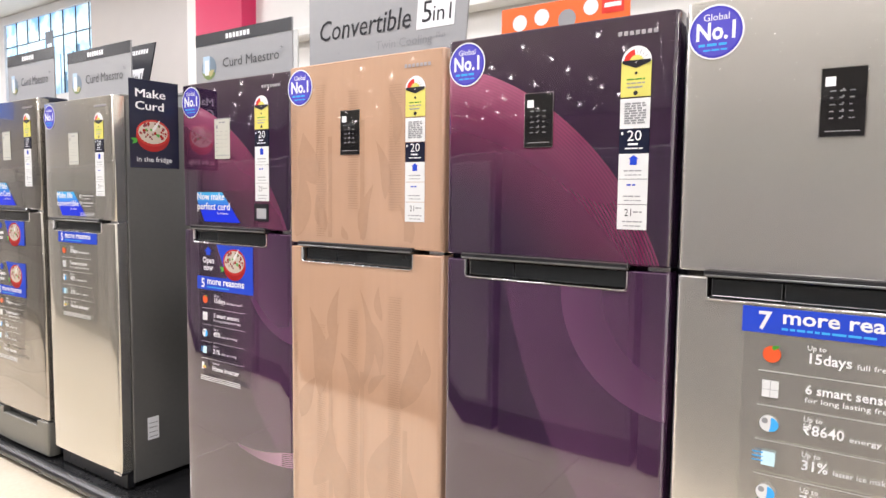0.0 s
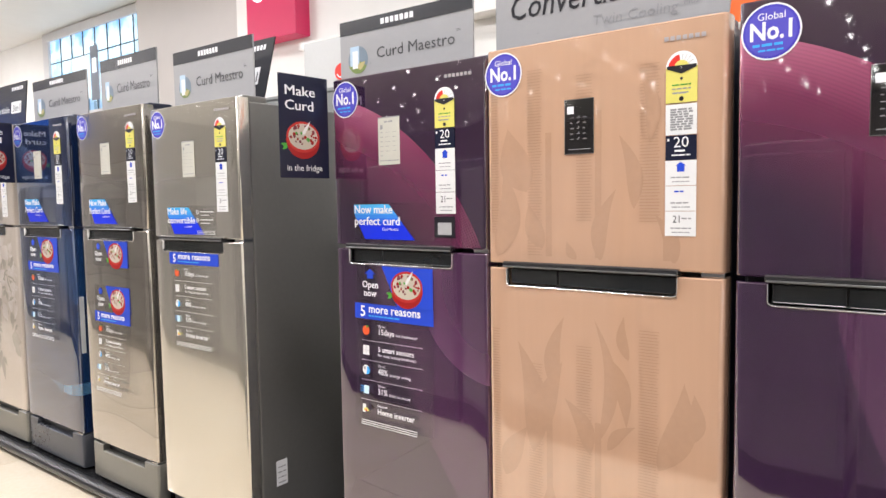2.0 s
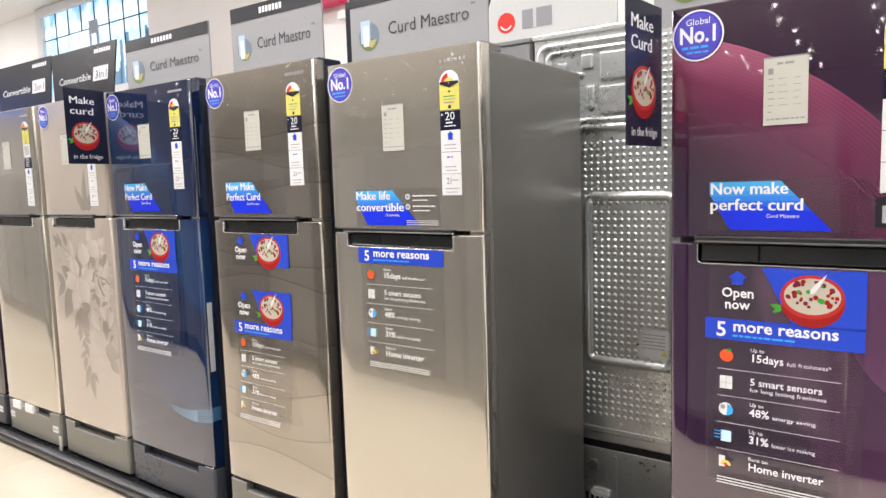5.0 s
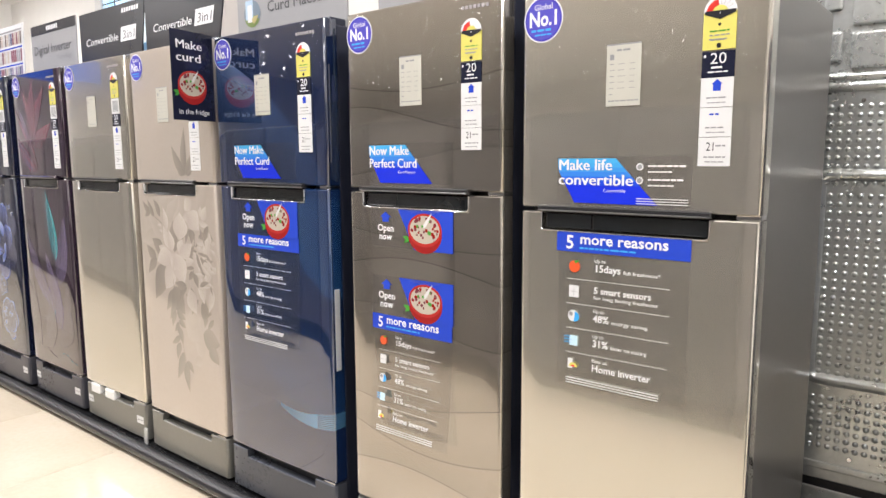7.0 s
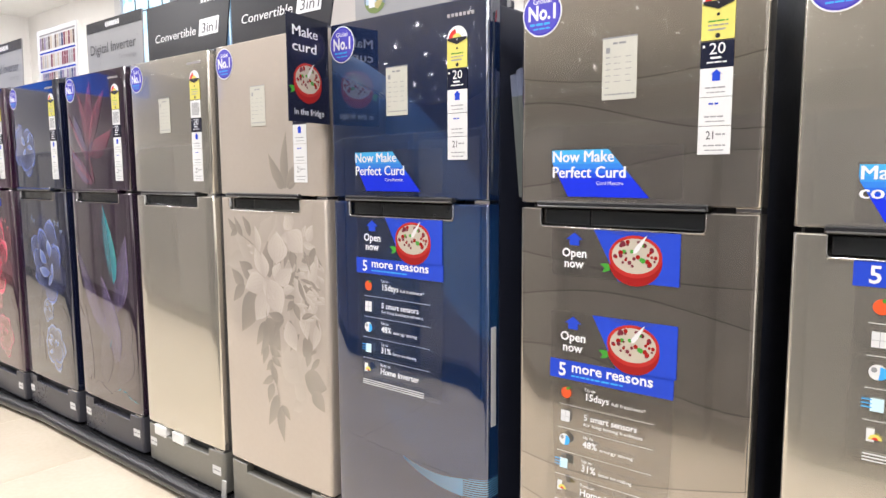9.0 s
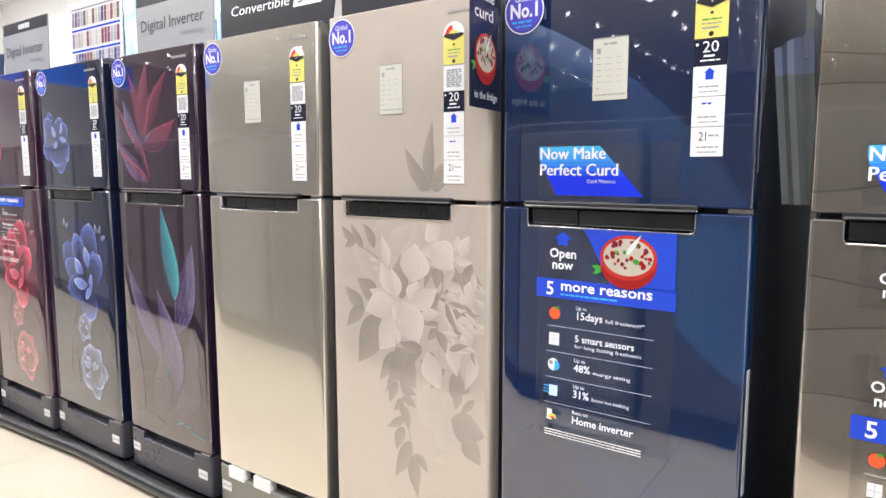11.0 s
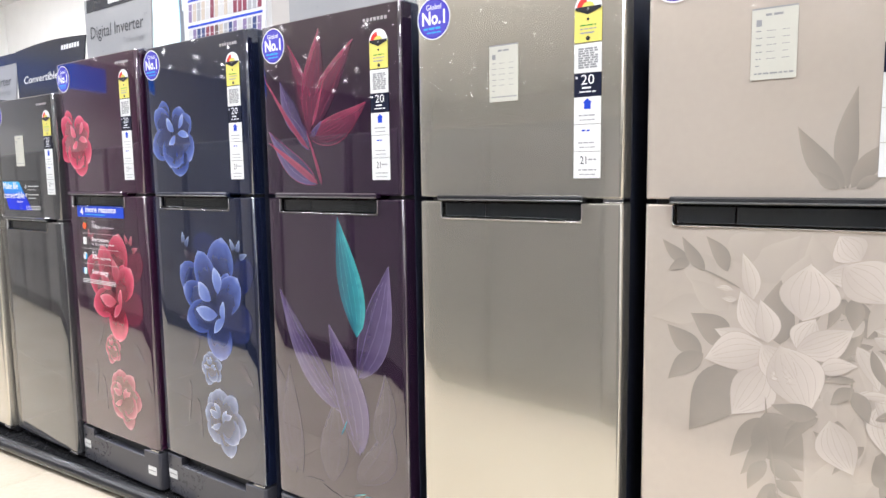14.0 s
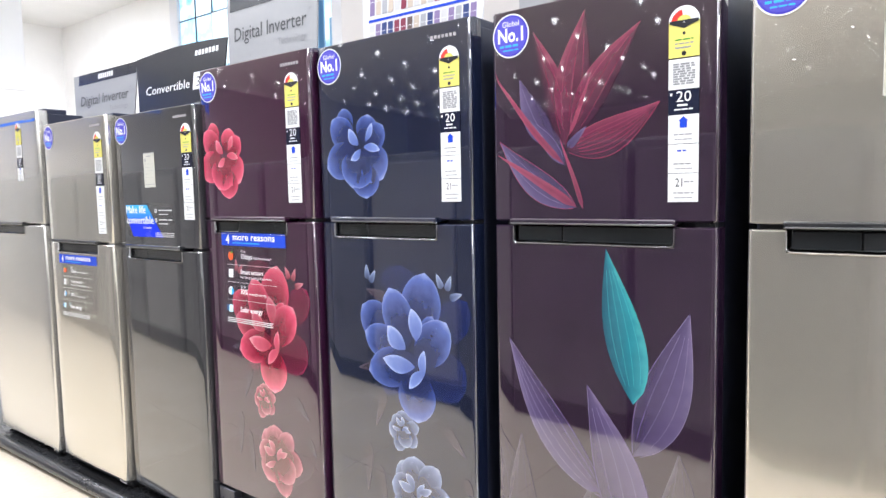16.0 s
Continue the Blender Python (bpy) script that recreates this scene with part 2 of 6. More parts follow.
PEACH_RIB = mat("peach_rib_print", (0.43, 0.262, 0.17), 0.09, coat=1.0)
BEIGE_DOOR = mat("beige_printed_door", (0.52, 0.456, 0.397), 0.15, 0.25, 0.6, vary=0.03)
PLINTH = mat("black_plinth_laminate", (0.012, 0.012, 0.013), 0.25, vary=0.3, bump=0.1)
RAIL = mat("dark_edge_rail", (0.035, 0.035, 0.038), 0.32, 0.3, vary=0.2)
PAPER = flat("white_label_paper", (0.68, 0.68, 0.68), 0.4)
SLIP = flat("cream_paper_slip", (0.50, 0.49, 0.43), 0.4)
INK = flat("black_ink", (0.015, 0.015, 0.02), 0.3)
GREYINK = flat("grey_ink", (0.25, 0.25, 0.26), 0.4)
SOFT_INK = flat("charcoal_ink", (0.05, 0.05, 0.055), 0.3)
NAVY = flat("navy_ink", (0.010, 0.012, 0.03), 0.25)
YELLOW = flat("yellow_ink", (0.66, 0.60, 0.15), 0.25)
REDINK = flat("red_ink", (0.62, 0.03, 0.02), 0.35)
ORANGE = flat("orange_ink", (0.72, 0.13, 0.03), 0.3)
BLUEINK = flat("royal_blue_ink", (0.025, 0.065, 0.52), 0.18)
SKYINK = flat("sky_blue_ink", (0.06, 0.38, 0.80), 0.25)
BADGE = flat("violet_blue_ink", (0.065, 0.055, 0.40), 0.15)
WHITE = flat("white_ink", (0.76, 0.76, 0.78), 0.3)
GREEN = flat("green_ink", (0.05, 0.28, 0.03), 0.35)
CREAM = flat("curd_cream", (0.47, 0.42, 0.34), 0.4)
BOWL = flat("bowl_red", (0.30, 0.015, 0.014), 0.25)
BOARD_GREY = mat("silver_board", (0.305, 0.305, 0.312), 0.28, 0.0, vary=0.03)
BOARD_DARK = mat("charcoal_board", (0.035, 0.036, 0.042), 0.16, vary=0.05)
BOARD_WHITE = mat("white_board", (0.66, 0.66, 0.68), 0.3, vary=0.02)
FILM = film("clear_film")
PURPLE_TOP = arc_glass("purple_glass_top", (0.028, 0.011, 0.034), (0.32, 0.05, 0.13), -0.14, 0.856, 0.727)
PURPLE_LOW = sweep_glass("purple_glass_low", (0.032, 0.012, 0.040), (0.16, 0.06, 0.14), ((1.48, 1.298, 1.329, 0.5, 0.35), (0.595, 1.044, 0.274, 0.2, 0.5)), (0.46, 0.943, 0.575, 0.05, (0.42, 0.22, 0.33)))
BLUE_TOP = arc_glass("navy_glass_top", (0.004, 0.013, 0.050), (0.022, 0.062, 0.17), -0.364, 0.555, 1.122)
BLUE_LOW = sweep_glass("navy_glass_low", (0.005, 0.016, 0.062), (0.02, 0.10, 0.27), ((0.75, 1.15, 0.39, 0.26, 0.28), (0.488, 0.768, 0.362, 0.3, 0.16)), (0.488, 0.768, 0.415, 0.055, (0.10, 0.28, 0.46)))
WAVE = wave_metal("wave_printed_metal")
PLUM = mat("dark_plum_glass", (0.022, 0.010, 0.026), 0.05, coat=1.0)
NAVYGLASS = mat("dark_navy_glass", (0.008, 0.012, 0.034), 0.05, coat=1.0)
WINE = mat("dark_wine_glass", (0.034, 0.008, 0.028), 0.05, coat=1.0)
INK_BLUE = blend_ink("blue_petal", (0.014, 0.022, 0.09), (0.08, 0.12, 0.36), (0.33, 0.40, 0.74))
INK_BLUE2 = blend_ink("deep_blue_petal", (0.006, 0.009, 0.035), (0.012, 0.02, 0.09), (0.03, 0.045, 0.16))
INK_PALE = blend_ink("pale_blue_petal", (0.03, 0.04, 0.09), (0.17, 0.21, 0.35), (0.48, 0.54, 0.70))
INK_PINK = blend_ink("pink_petal", (0.20, 0.008, 0.03), (0.66, 0.075, 0.15), (0.86, 0.33, 0.42))
INK_PINK2 = blend_ink("deep_pink_petal", (0.05, 0.005, 0.015), (0.14, 0.010, 0.04), (0.22, 0.025, 0.07))
INK_ROSE = blend_ink("rose_petal", (0.12, 0.02, 0.03), (0.42, 0.12, 0.16), (0.68, 0.34, 0.37))
INK_RED = blend_ink("lily_red", (0.05, 0.012, 0.034), (0.14, 0.026, 0.060), (0.29, 0.062, 0.11))
INK_TEAL = blend_ink("teal_leaf", (0.016, 0.08, 0.12), (0.035, 0.22, 0.27), (0.12, 0.56, 0.51))
INK_MAUVE = blend_ink("mauve_leaf", (0.05, 0.033, 0.085), (0.095, 0.07, 0.155), (0.19, 0.15, 0.27))
INK_GHOST = blend_ink("ghost_leaf", (0.035, 0.022, 0.04), (0.06, 0.045, 0.065), (0.13, 0.11, 0.14))
TAUPE = blend_ink("taupe_leaf", (0.27, 0.238, 0.205), (0.305, 0.268, 0.23), (0.345, 0.305, 0.262), 0.14, 0.7)
TAUPE2 = blend_ink("pale_taupe_leaf", (0.40, 0.352, 0.305), (0.435, 0.382, 0.332), (0.47, 0.412, 0.36), 0.14, 0.7)
IVORY = blend_ink("ivory_petal", (0.46, 0.405, 0.36), (0.53, 0.47, 0.42), (0.585, 0.525, 0.475), 0.14, 0.7)
LINEINK = flat("petal_line", (0.365, 0.32, 0.28), 0.2)

# ---- geometry helpers ----


class Geo:
    """Collects faces with their materials and a run g along a petal; ends as one mesh."""

    def __init__(self):
        self.v, self.f, self.m, self.g, self.mats = [], [], [], [], []

    def slot(self, material):
        if material not in self.mats:
            self.mats.append(material)
        return self.mats.index(material)

    def poly(self, pts, material, g=None):
        base = len(self.v)
        self.v += [tuple(p) for p in pts]
        self.g += list(g) if g else [0.5] * len(pts)
        self.f.append(tuple(range(base, base + len(pts))))
        self.m.append(self.slot(material))

    def add(self, verts, faces, material):
        base = len(self.v)
        self.v += [tuple(p) for p in verts]
        self.g += [0.5] * len(verts)
        k = self.slot(material)
        for f in faces:
            self.f.append(tuple(i + base for i in f))
            self.m.append(k)

    def mesh(self, name, smooth=False):
        me = bpy.data.meshes.new(name)
        me.from_pydata(self.v, [], self.f)
        for m in self.mats:
            me.materials.append(m)
        me.polygons.foreach_set("material_index", self.m)
        a = me.attributes.new("g", "FLOAT", "POINT")
        a.data.foreach_set("value", self.g)
        film_slot = self.mats.index(FILM) if FILM in self.mats else -1
        me.polygons.foreach_set("use_smooth", [smooth or k == film_slot for k in self.m])
        me.update()
        return me


def part(name, geo, material, parent=None, label=""):
    """Links a mesh, bmesh or Geo as one mesh object, under a thing or part."""
    if isinstance(geo, Geo):
        me = geo.mesh(name)
    elif isinstance(geo, bmesh.types.BMesh):
        me = bpy.data.meshes.new(name)
        geo.to_mesh(me)
        geo.free()
    else:
        me = geo
    if material and not me.materials:
        me.materials.append(material)
    ob = new(name, me)
    if parent:
        ob.parent = parent
    if label:
        tagged(ob, label)
    return ob


def block(x0, x1, y0, y1, z0, z1, bevel=0.003, seg=2):
    bm = bmesh.new()
    bmesh.ops.create_cube(bm, size=1)
    for v in bm.verts:
        v.co = Vector(((x0 + x1) / 2 + v.co.x * (x1 - x0), (y0 + y1) / 2 + v.co.y * (y1 - y0), (z0 + z1) / 2 + v.co.z * (z1 - z0)))
    if bevel:
        bmesh.ops.bevel(bm, geom=bm.edges[:], offset=bevel, segments=seg, affect="EDGES", profile=0.5)
    return bm


def tube(p, q, r, seg=10):
    bm = bmesh.new()
    p, q = Vector(p), Vector(q)
    bmesh.ops.create_cone(bm, cap_ends=True, segments=seg, radius1=r, radius2=r, depth=(q - p).length)
    turn = (q - p).to_track_quat("Z", "Y").to_matrix().to_4x4()
    bmesh.ops.transform(bm, matrix=Matrix.Translation((p + q) / 2) @ turn, verts=bm.verts)
    return bm


def empty(name, m, label="", category="", group=""):
    ob = new(name)
    ob.matrix_world = m
    ob.empty_display_size = 0.1
    return tagged(ob, label, category, group)


WORDS = {}


def lettering(text, bold=0.0):
    """Flat outline of a text in the built-in font, 1 high; bold swells its strokes."""
    if (text, bold) not in WORDS:
        cu = bpy.data.curves.new("lettering", "FONT")
        cu.body, cu.size, cu.resolution_u, cu.offset = text, 1.0, 2, bold
        ob = bpy.data.objects.new("lettering", cu)
        scene.collection.objects.link(ob)
        bpy.context.view_layer.update()
        me = ob.to_mesh()
        vs = [(v.co.x, v.co.y) for v in me.vertices]
        fs = [tuple(p.vertices) for p in me.polygons]
        ob.to_mesh_clear()
        bpy.data.objects.remove(ob)
        bpy.data.curves.remove(cu)
        WORDS[text, bold] = (vs, fs, max([v[0] for v in vs] or [1]))
    return WORDS[text, bold]


class Sheet:
    """Draws in layers on a surface: place(u, v, layer) gives the point."""

    def __init__(self, place):
        self.place, self.geo, self.pieces, self.lift = place, Geo(), None, 0.0

    def rect(self, u0, u1, v0, v1, material, layer=0, cut=1):
        for k in range(cut):
            a, b = u0 + (u1 - u0) * k / cut, u0 + (u1 - u0) * (k + 1) / cut
            self.geo.poly([self.place(a, v0, layer), self.place(b, v0, layer), self.place(b, v1, layer), self.place(a, v1, layer)], material)

    def poly(self, pts, material, layer=0, g=None):
        self.geo.poly([self.place(u, v, layer) for u, v in pts], material, g)

    def clear_sheet(self, u0, u1, v0, v1, curl=0.0):
        """Clear film that lies on the door and lifts off towards its lower edge; what is drawn later lies on it."""
        if curl:
            lie = self.place

            def lifted(u, v, layer=0):
                x, y, z = lie(u, v, layer)
                return (x, y - curl * min(max((v1 - v) / (v1 - v0), 0.0), 1.0) ** 2, z)
            self.place = lifted
        rows, cols = 10, 4
        grid = []
        for j in range(rows + 1):
            v = v0 + (v1 - v0) * j / rows
            for i in range(cols + 1):
                grid.append(self.place(u0 + (u1 - u0) * i / cols, v, 0))
        c = cols + 1
        self.geo.add(grid, [(j * c + i, j * c + i + 1, (j + 1) * c + i + 1, (j + 1) * c + i) for j in range(rows) for i in range(cols)], FILM)

    def disc(self, u, v, r, material, layer=0, seg=28, a0=0.0, a1=360.0, rz=None):
        rz = rz or r
        pts = [(u + r * math.cos(radians(a0 + (a1 - a0) * k / seg)), v + rz * math.sin(radians(a0 + (a1 - a0) * k / seg))) for k in range(seg + (a1 - a0 < 360))]
        if a1 - a0 < 360:
            pts.append((u, v))
        self.poly(pts, material, layer)

    def text(self, words, u, v, size, material, layer=1, width=None, align="L", lean=0.0, bold=0.0):
        vs, fs, w = lettering(words, bold)
        self.lift += 0.12
        layer += self.lift % 0.9
        sx = width / w if width else size
        off = {"L": 0, "C": -w * sx / 2, "R": -w * sx}[align]
        self.geo.add([self.place(u + off + x * sx + y * size * lean, v + y * size, layer) for x, y in vs], fs, material)

    def bars(self, u0, u1, v, size, material, layer=1, n=5, seed=1):
        """Unreadable small print: broken bars of its size."""
        rnd = random.Random(seed)
        u = u0
        while u < u1 - size:
            w = min(u1 - u, size * rnd.uniform(1.0, 3.4))
            self.rect(u, u + w, v, v + size * 0.62, material, layer)
            u += w + size * 0.45

    def leaf(self, u, v, length, width, angle, material, layer, bend=0.0, tip=0.5, n=9, base_g=0.0, tip_g=1.0, edge=0.3, fat=0.8):
        """A petal or leaf from its root, in strips, with a run of g along and towards the rim."""
        ca, sa = math.cos(radians(angle)), math.sin(radians(angle))
        kept = self.geo
        self.lift += 0.04
        layer += self.lift
        if self.pieces is not None and width > 0.02:
            self.geo = Geo()
            self.pieces.append(self.geo)
        rows = []
        for k in range(n + 1):
            s = k / n
            w = width / 2 * math.sin(math.pi * s ** tip) ** fat if 0 < s < 1 else 0.0
            mid = bend * math.sin(math.pi * s / 2) * length * s
            rows.append((s * length, mid, w, s))
        def P(a, b):
            return (u + a * ca - b * sa, v + a * sa + b * ca)
        for (a, m, w, s), (a2, m2, w2, s2) in zip(rows, rows[1:]):
            g0, g1 = base_g + (tip_g - base_g) * s * 0.66, base_g + (tip_g - base_g) * s2 * 0.66
            for sgn in (1, -1):
                pts = [P(a, m), P(a, m + sgn * w), P(a2, m2 + sgn * w2), P(a2, m2)]
                gs = [g0, g0 + 0.1 + edge * s, g1 + 0.1 + edge * s2, g1]
                if sgn > 0:
                    pts, gs = pts[::-1], gs[::-1]
                keep = []
                for p, gg in zip(pts, gs):
                    if not keep or (abs(p[0] - keep[-1][0][0]) + abs(p[1] - keep[-1][0][1])) > 1e-7:
                        keep.append((p, gg))
                if len(keep) > 2:
                    self.poly([p for p, _ in keep], material, layer, [gg for _, gg in keep])
        self.geo = kept


def blade(S, u, v, length, width, angle, ink, layer, bend=0.0, rim=None, veins=0, vein_ink=None, full=0.8, side=1, skew=0.0, base=0.12, along=0.42):
    """A pointed leaf: lit towards one side, with a fine rim and veins."""
    ca, sa = math.cos(radians(angle)), math.sin(radians(angle))
    n = 14
    S.lift += 0.03
    layer = layer * 0.3 + S.lift
    kept = S.geo
    if S.pieces is not None:
        S.geo = Geo()
        S.pieces.append(S.geo)

    def at(s, f):
        half = width / 2 * math.sin(math.pi * min(s, 1.0) ** (full + (skew if f > 0 else -skew))) * (1 - 0.22 * s)
        a, b = s * length, bend * length * math.sin(math.pi * s) * 0.5 + f * half
        return (u + a * ca - b * sa, v + a * sa + b * ca)
    cuts = (-1.0, -0.5, 0.0, 0.5, 1.0)
    for k in range(n):
        s0, s1 = k / n, (k + 1) / n
        for fa, fb in zip(cuts, cuts[1:]):
            q = [at(s0, fa), at(s0, fb), at(s1, fb), at(s1, fa)]
            gs = [base + along * s0 + 0.34 * fa * side, base + along * s0 + 0.34 * fb * side, base + along * s1 + 0.34 * fb * side, base + along * s1 + 0.34 * fa * side]
            if k == 0:
                q, gs = [q[0], q[2], q[3]], [gs[0], gs[2], gs[3]]
            elif k == n - 1:
                q, gs = q[:3], gs[:3]
            S.poly(q[::-1], ink, layer, gs[::-1])
    S.geo = kept
    S.lift += 0.02
    lines = ([(f, 0.02, 0.99, rim, 0.0011) for f in (-1.0, 1.0)] if rim else []) + [(-0.8 + 1.6 * (k + 0.5) / veins, 0.12, 0.86, vein_ink or rim or TEAL_RIM, 0.0007) for k in range(veins)]
    for f, sa0, sb0, mat_line, wd in lines:
        for k in range(n):
            s0, s1 = sa0 + (sb0 - sa0) * k / n, sa0 + (sb0 - sa0) * (k + 1) / n
            (x0, z0), (x1, z1) = at(s0, f), at(s1, f)
            d = math.hypot(x1 - x0, z1 - z0) or 1.0
            nx, nz = -(z1 - z0) / d * wd / 2, (x1 - x0) / d * wd / 2
            S.poly([(x0 + nx, z0 + nz), (x0 - nx, z0 - nz), (x1 - nx, z1 - nz), (x1 + nx, z1 + nz)], mat_line, layer + 0.02)


def upright(x, y, z, face=0.0, step=0.0004):
    """Place function for a flat board whose plane turns by face degrees about z; u runs along it, v up, layers come forward."""
    c, s = math.cos(radians(face)), math.sin(radians(face))
    return lambda u, v, layer=0: (x + u * c + layer * step * s, y + u * s - layer * step * c, z + v)


# ---- room ----
def slab(name, x0, x1, y0, y1, z0, z1, material, label, category, bevel=0.0):
    ob = part(name, block(x0, x1, y0, y1, z0, z1, bevel), material)
    return tagged(ob, label, category, kind="structure")


slab("floor", -16, 9, -18, 6, -0.2, -0.004, mat("floor_bed", (0.5, 0.44, 0.36), 0.4), "cream polished stone shop floor", "floor")
slab("ceiling", -16, 9, -18, 6, CEIL, CEIL + 0.2, CEILING, "plain white shop ceiling", "ceiling")
# Unseen lowered block, added to place and dim what the upper doors mirror.
slab("ceiling_soffit", -13.4, 9, -18, -5.6, SOFFIT, CEIL, CEILING, "added unseen white ceiling block that carries the mirrored spotlights", "ceiling")
slab("wall_north", -16, 9, 5.7, 5.9, 0, CEIL, WHITE_WALL, "white painted wall behind the display rows", "wall")
slab("wall_west", -16.2, -16, -18, 6, 0, CEIL, WHITE_WALL, "white painted end wall of the shop", "wall")
slab("wall_east", 9, 9.2, -18, 6, 0, CEIL, WHITE_WALL, "white painted end wall of the shop", "wall")
slab("wall_south", -16, 9, -18.2, -18, 0, CEIL, mat("taupe_wall_paint", (0.44, 0.41, 0.385), 0.5, vary=0.05, bump=0.1), "beige far wall of the shop", "wall")
slab("column_north", -6.2, -3.4, 4.9, 5.7, 0, CEIL, BEIGE, "beige painted wall column", "wall")
slab("wall_panel_north", -3.4, 9, 4.85, 5.7, 0, CEIL, WHITE_WALL, "white painted wall section beside the column", "wall")
slab("trim_north", -1.8, 9, 4.6, 4.85, 3.28, 3.38, WHITE_WALL, "white ledge running along the wall", "trim", 0.01)

panel = empty("wall_panel", pose(-12.0, 2.4, 3.1), "large plain white wall-hung display panel", "panel")
part("board", block(-0.06, 0.0, -1.2, 0.95, 0.0, 2.05, 0.01), mat("gloss_white_panel", (0.82, 0.82, 0.83), 0.3, vary=0.02), panel)
part("hanger", block(-4.0, -0.06, -0.05, 0.05, 1.95, 2.0, 0.005), BOARD_WHITE, panel)

# lit mural in its white frame
mural = empty("wall_mural", pose(-9.1, 5.66, 3.3), "large lit mural of sky and city in a white frame", "mural")
S = Sheet(upright(-2.0, -0.03, 0.0))
sky = fresh("lit_mural_print")
nn = Nodes(sky)
no = nn.nt.nodes.new("ShaderNodeTexNoise")
no.inputs["Scale"].default_value = 2.6
no.inputs["Detail"].default_value = 6
nn.nt.links.new(nn.tc.outputs["Object"], no.inputs["Vector"])
col = nn.ramp(nn.op("ADD", nn.span(nn.z, 0.0, 1.7), nn.op("MULTIPLY", nn.op("SUBTRACT", no.outputs[0], 0.5), 0.9)), (0.0, (0.16, 0.30, 0.44)), (0.3, (0.55, 0.66, 0.72)), (0.55, (0.36, 0.60, 0.80)), (0.8, (0.68, 0.82, 0.92)), (1.0, (0.20, 0.42, 0.66)))
nn.out(col, 0.3)
nn.nt.links.new(col, nn.b.inputs["Emission Color"])
nn.b.inputs["Emission Strength"].default_value = 1.15
S.rect(0, 4.0, 0, 1.65, sky, 0)
part("picture", S.geo, None, mural, "lit print of blue sky, sea and towers")
for fx0, fx1, fz0, fz1 in ((-2.25, 2.25, 1.65, 1.83), (-2.25, 2.25, -0.18, 0.0), (-2.25, -2.0, 0.0, 1.65), (2.0, 2.25, 0.0, 1.65)):
    part("frame", block(fx0, fx1, -0.09, 0.04, fz0, fz1, 0.006), BOARD_WHITE, mural)
for k in range(1, 8):
    part("glazing_bar", block(-2.0 + k * 0.5 - 0.012, -2.0 + k * 0.5 + 0.012, -0.05, -0.035, 0, 1.65, 0.002), INK, mural)
part("glazing_bar", block(-2.0, 2.0, -0.05, -0.035, 1.15, 1.17, 0.002), INK, mural)
TOWER = flat("mural_tower", (0.13, 0.24, 0.36), 0.3, 0.6)
rnd = random.Random(4)
S = Sheet(upright(-2.0, -0.031, 0.0, 0, 0.001))
for k in range(26):
    u = rnd.uniform(0.9, 3.9)
    S.rect(u, u + rnd.uniform(0.04, 0.13), 0.0, rnd.uniform(0.2, 0.95) * (0.5 + u / 6), TOWER, 1)
part("skyline", S.geo, None, mural, "grey-blue printed city towers")
S = Sheet(upright(-2.0, -0.05, 0.0, 0, 0.002))
S.rect(1.0, 1.75, 0.25, 1.15, flat("mural_white", (0.66, 0.74, 0.80), 0.3, 0.6), 1)
S.rect(1.78, 2.12, 0.2, 1.3, flat("mural_dark", (0.18, 0.2, 0.24), 0.3, 0.3), 1)
S.rect(1.86, 2.04, 0.75, 1.05, flat("mural_white", (0.66, 0.74, 0.80), 0.3, 0.6), 2)
part("printed_appliance", S.geo, None, mural, "white and grey appliances printed on the mural")

# crimson lightbox with a plain round emblem
sign = empty("wall_sign", pose(-2.35, 4.6, 3.52), "crimson lightbox wall sign with a round white emblem", "sign")
CRIMSON = flat("crimson_panel", (0.42, 0.012, 0.07), 0.35, 0.5)
part("box", block(-0.5, 0.5, 0, 0.25, 0, 1.4, 0.01), CRIMSON, sign)
S = Sheet(upright(0, -0.004, 0))
S.disc(-0.22, 0.72, 0.2, flat("emblem_white", (0.9, 0.85, 0.88), 0.3, 1.6), 1)
S.disc(-0.22, 0.72, 0.14, flat("emblem_pink", (0.75, 0.1, 0.35), 0.3, 0.9), 2, a0=-60, a1=200)
S.rect(0.08, 0.22, 0.60, 0.86, MATS["emblem_white"], 1)
S.rect(0.27, 0.43, 0.60, 0.86, MATS["emblem_white"], 1)
part("emblem", S.geo, None, sign, "glowing white and pink emblem")

# dark display units across the aisle
UNIT = mat("dark_display_front", (0.15, 0.148, 0.15), 0.3, vary=0.2)
UNIT2 = mat("grey_display_front", (0.27, 0.265, 0.265), 0.35, vary=0.1)
for k in range(17):
    ux = -9.5 + k * 0.95
    un = empty("display_unit", pose(ux, -1.85, 0), "plain dark display unit facing the refrigerator row", "display unit", "units across the aisle")
    part("carcass", block(0, 0.9, -0.6, 0, 0.13, 1.55, 0.008), UNIT, un)
    part("front_panel", block(0.03, 0.87, 0.002, 0.02, 0.17, 1.5, 0.005), UNIT2 if k % 3 == 1 else UNIT, un)
    part("base", block(0.0, 0.9, -0.58, -0.004, 0.0, 0.13, 0), BLACK, un)

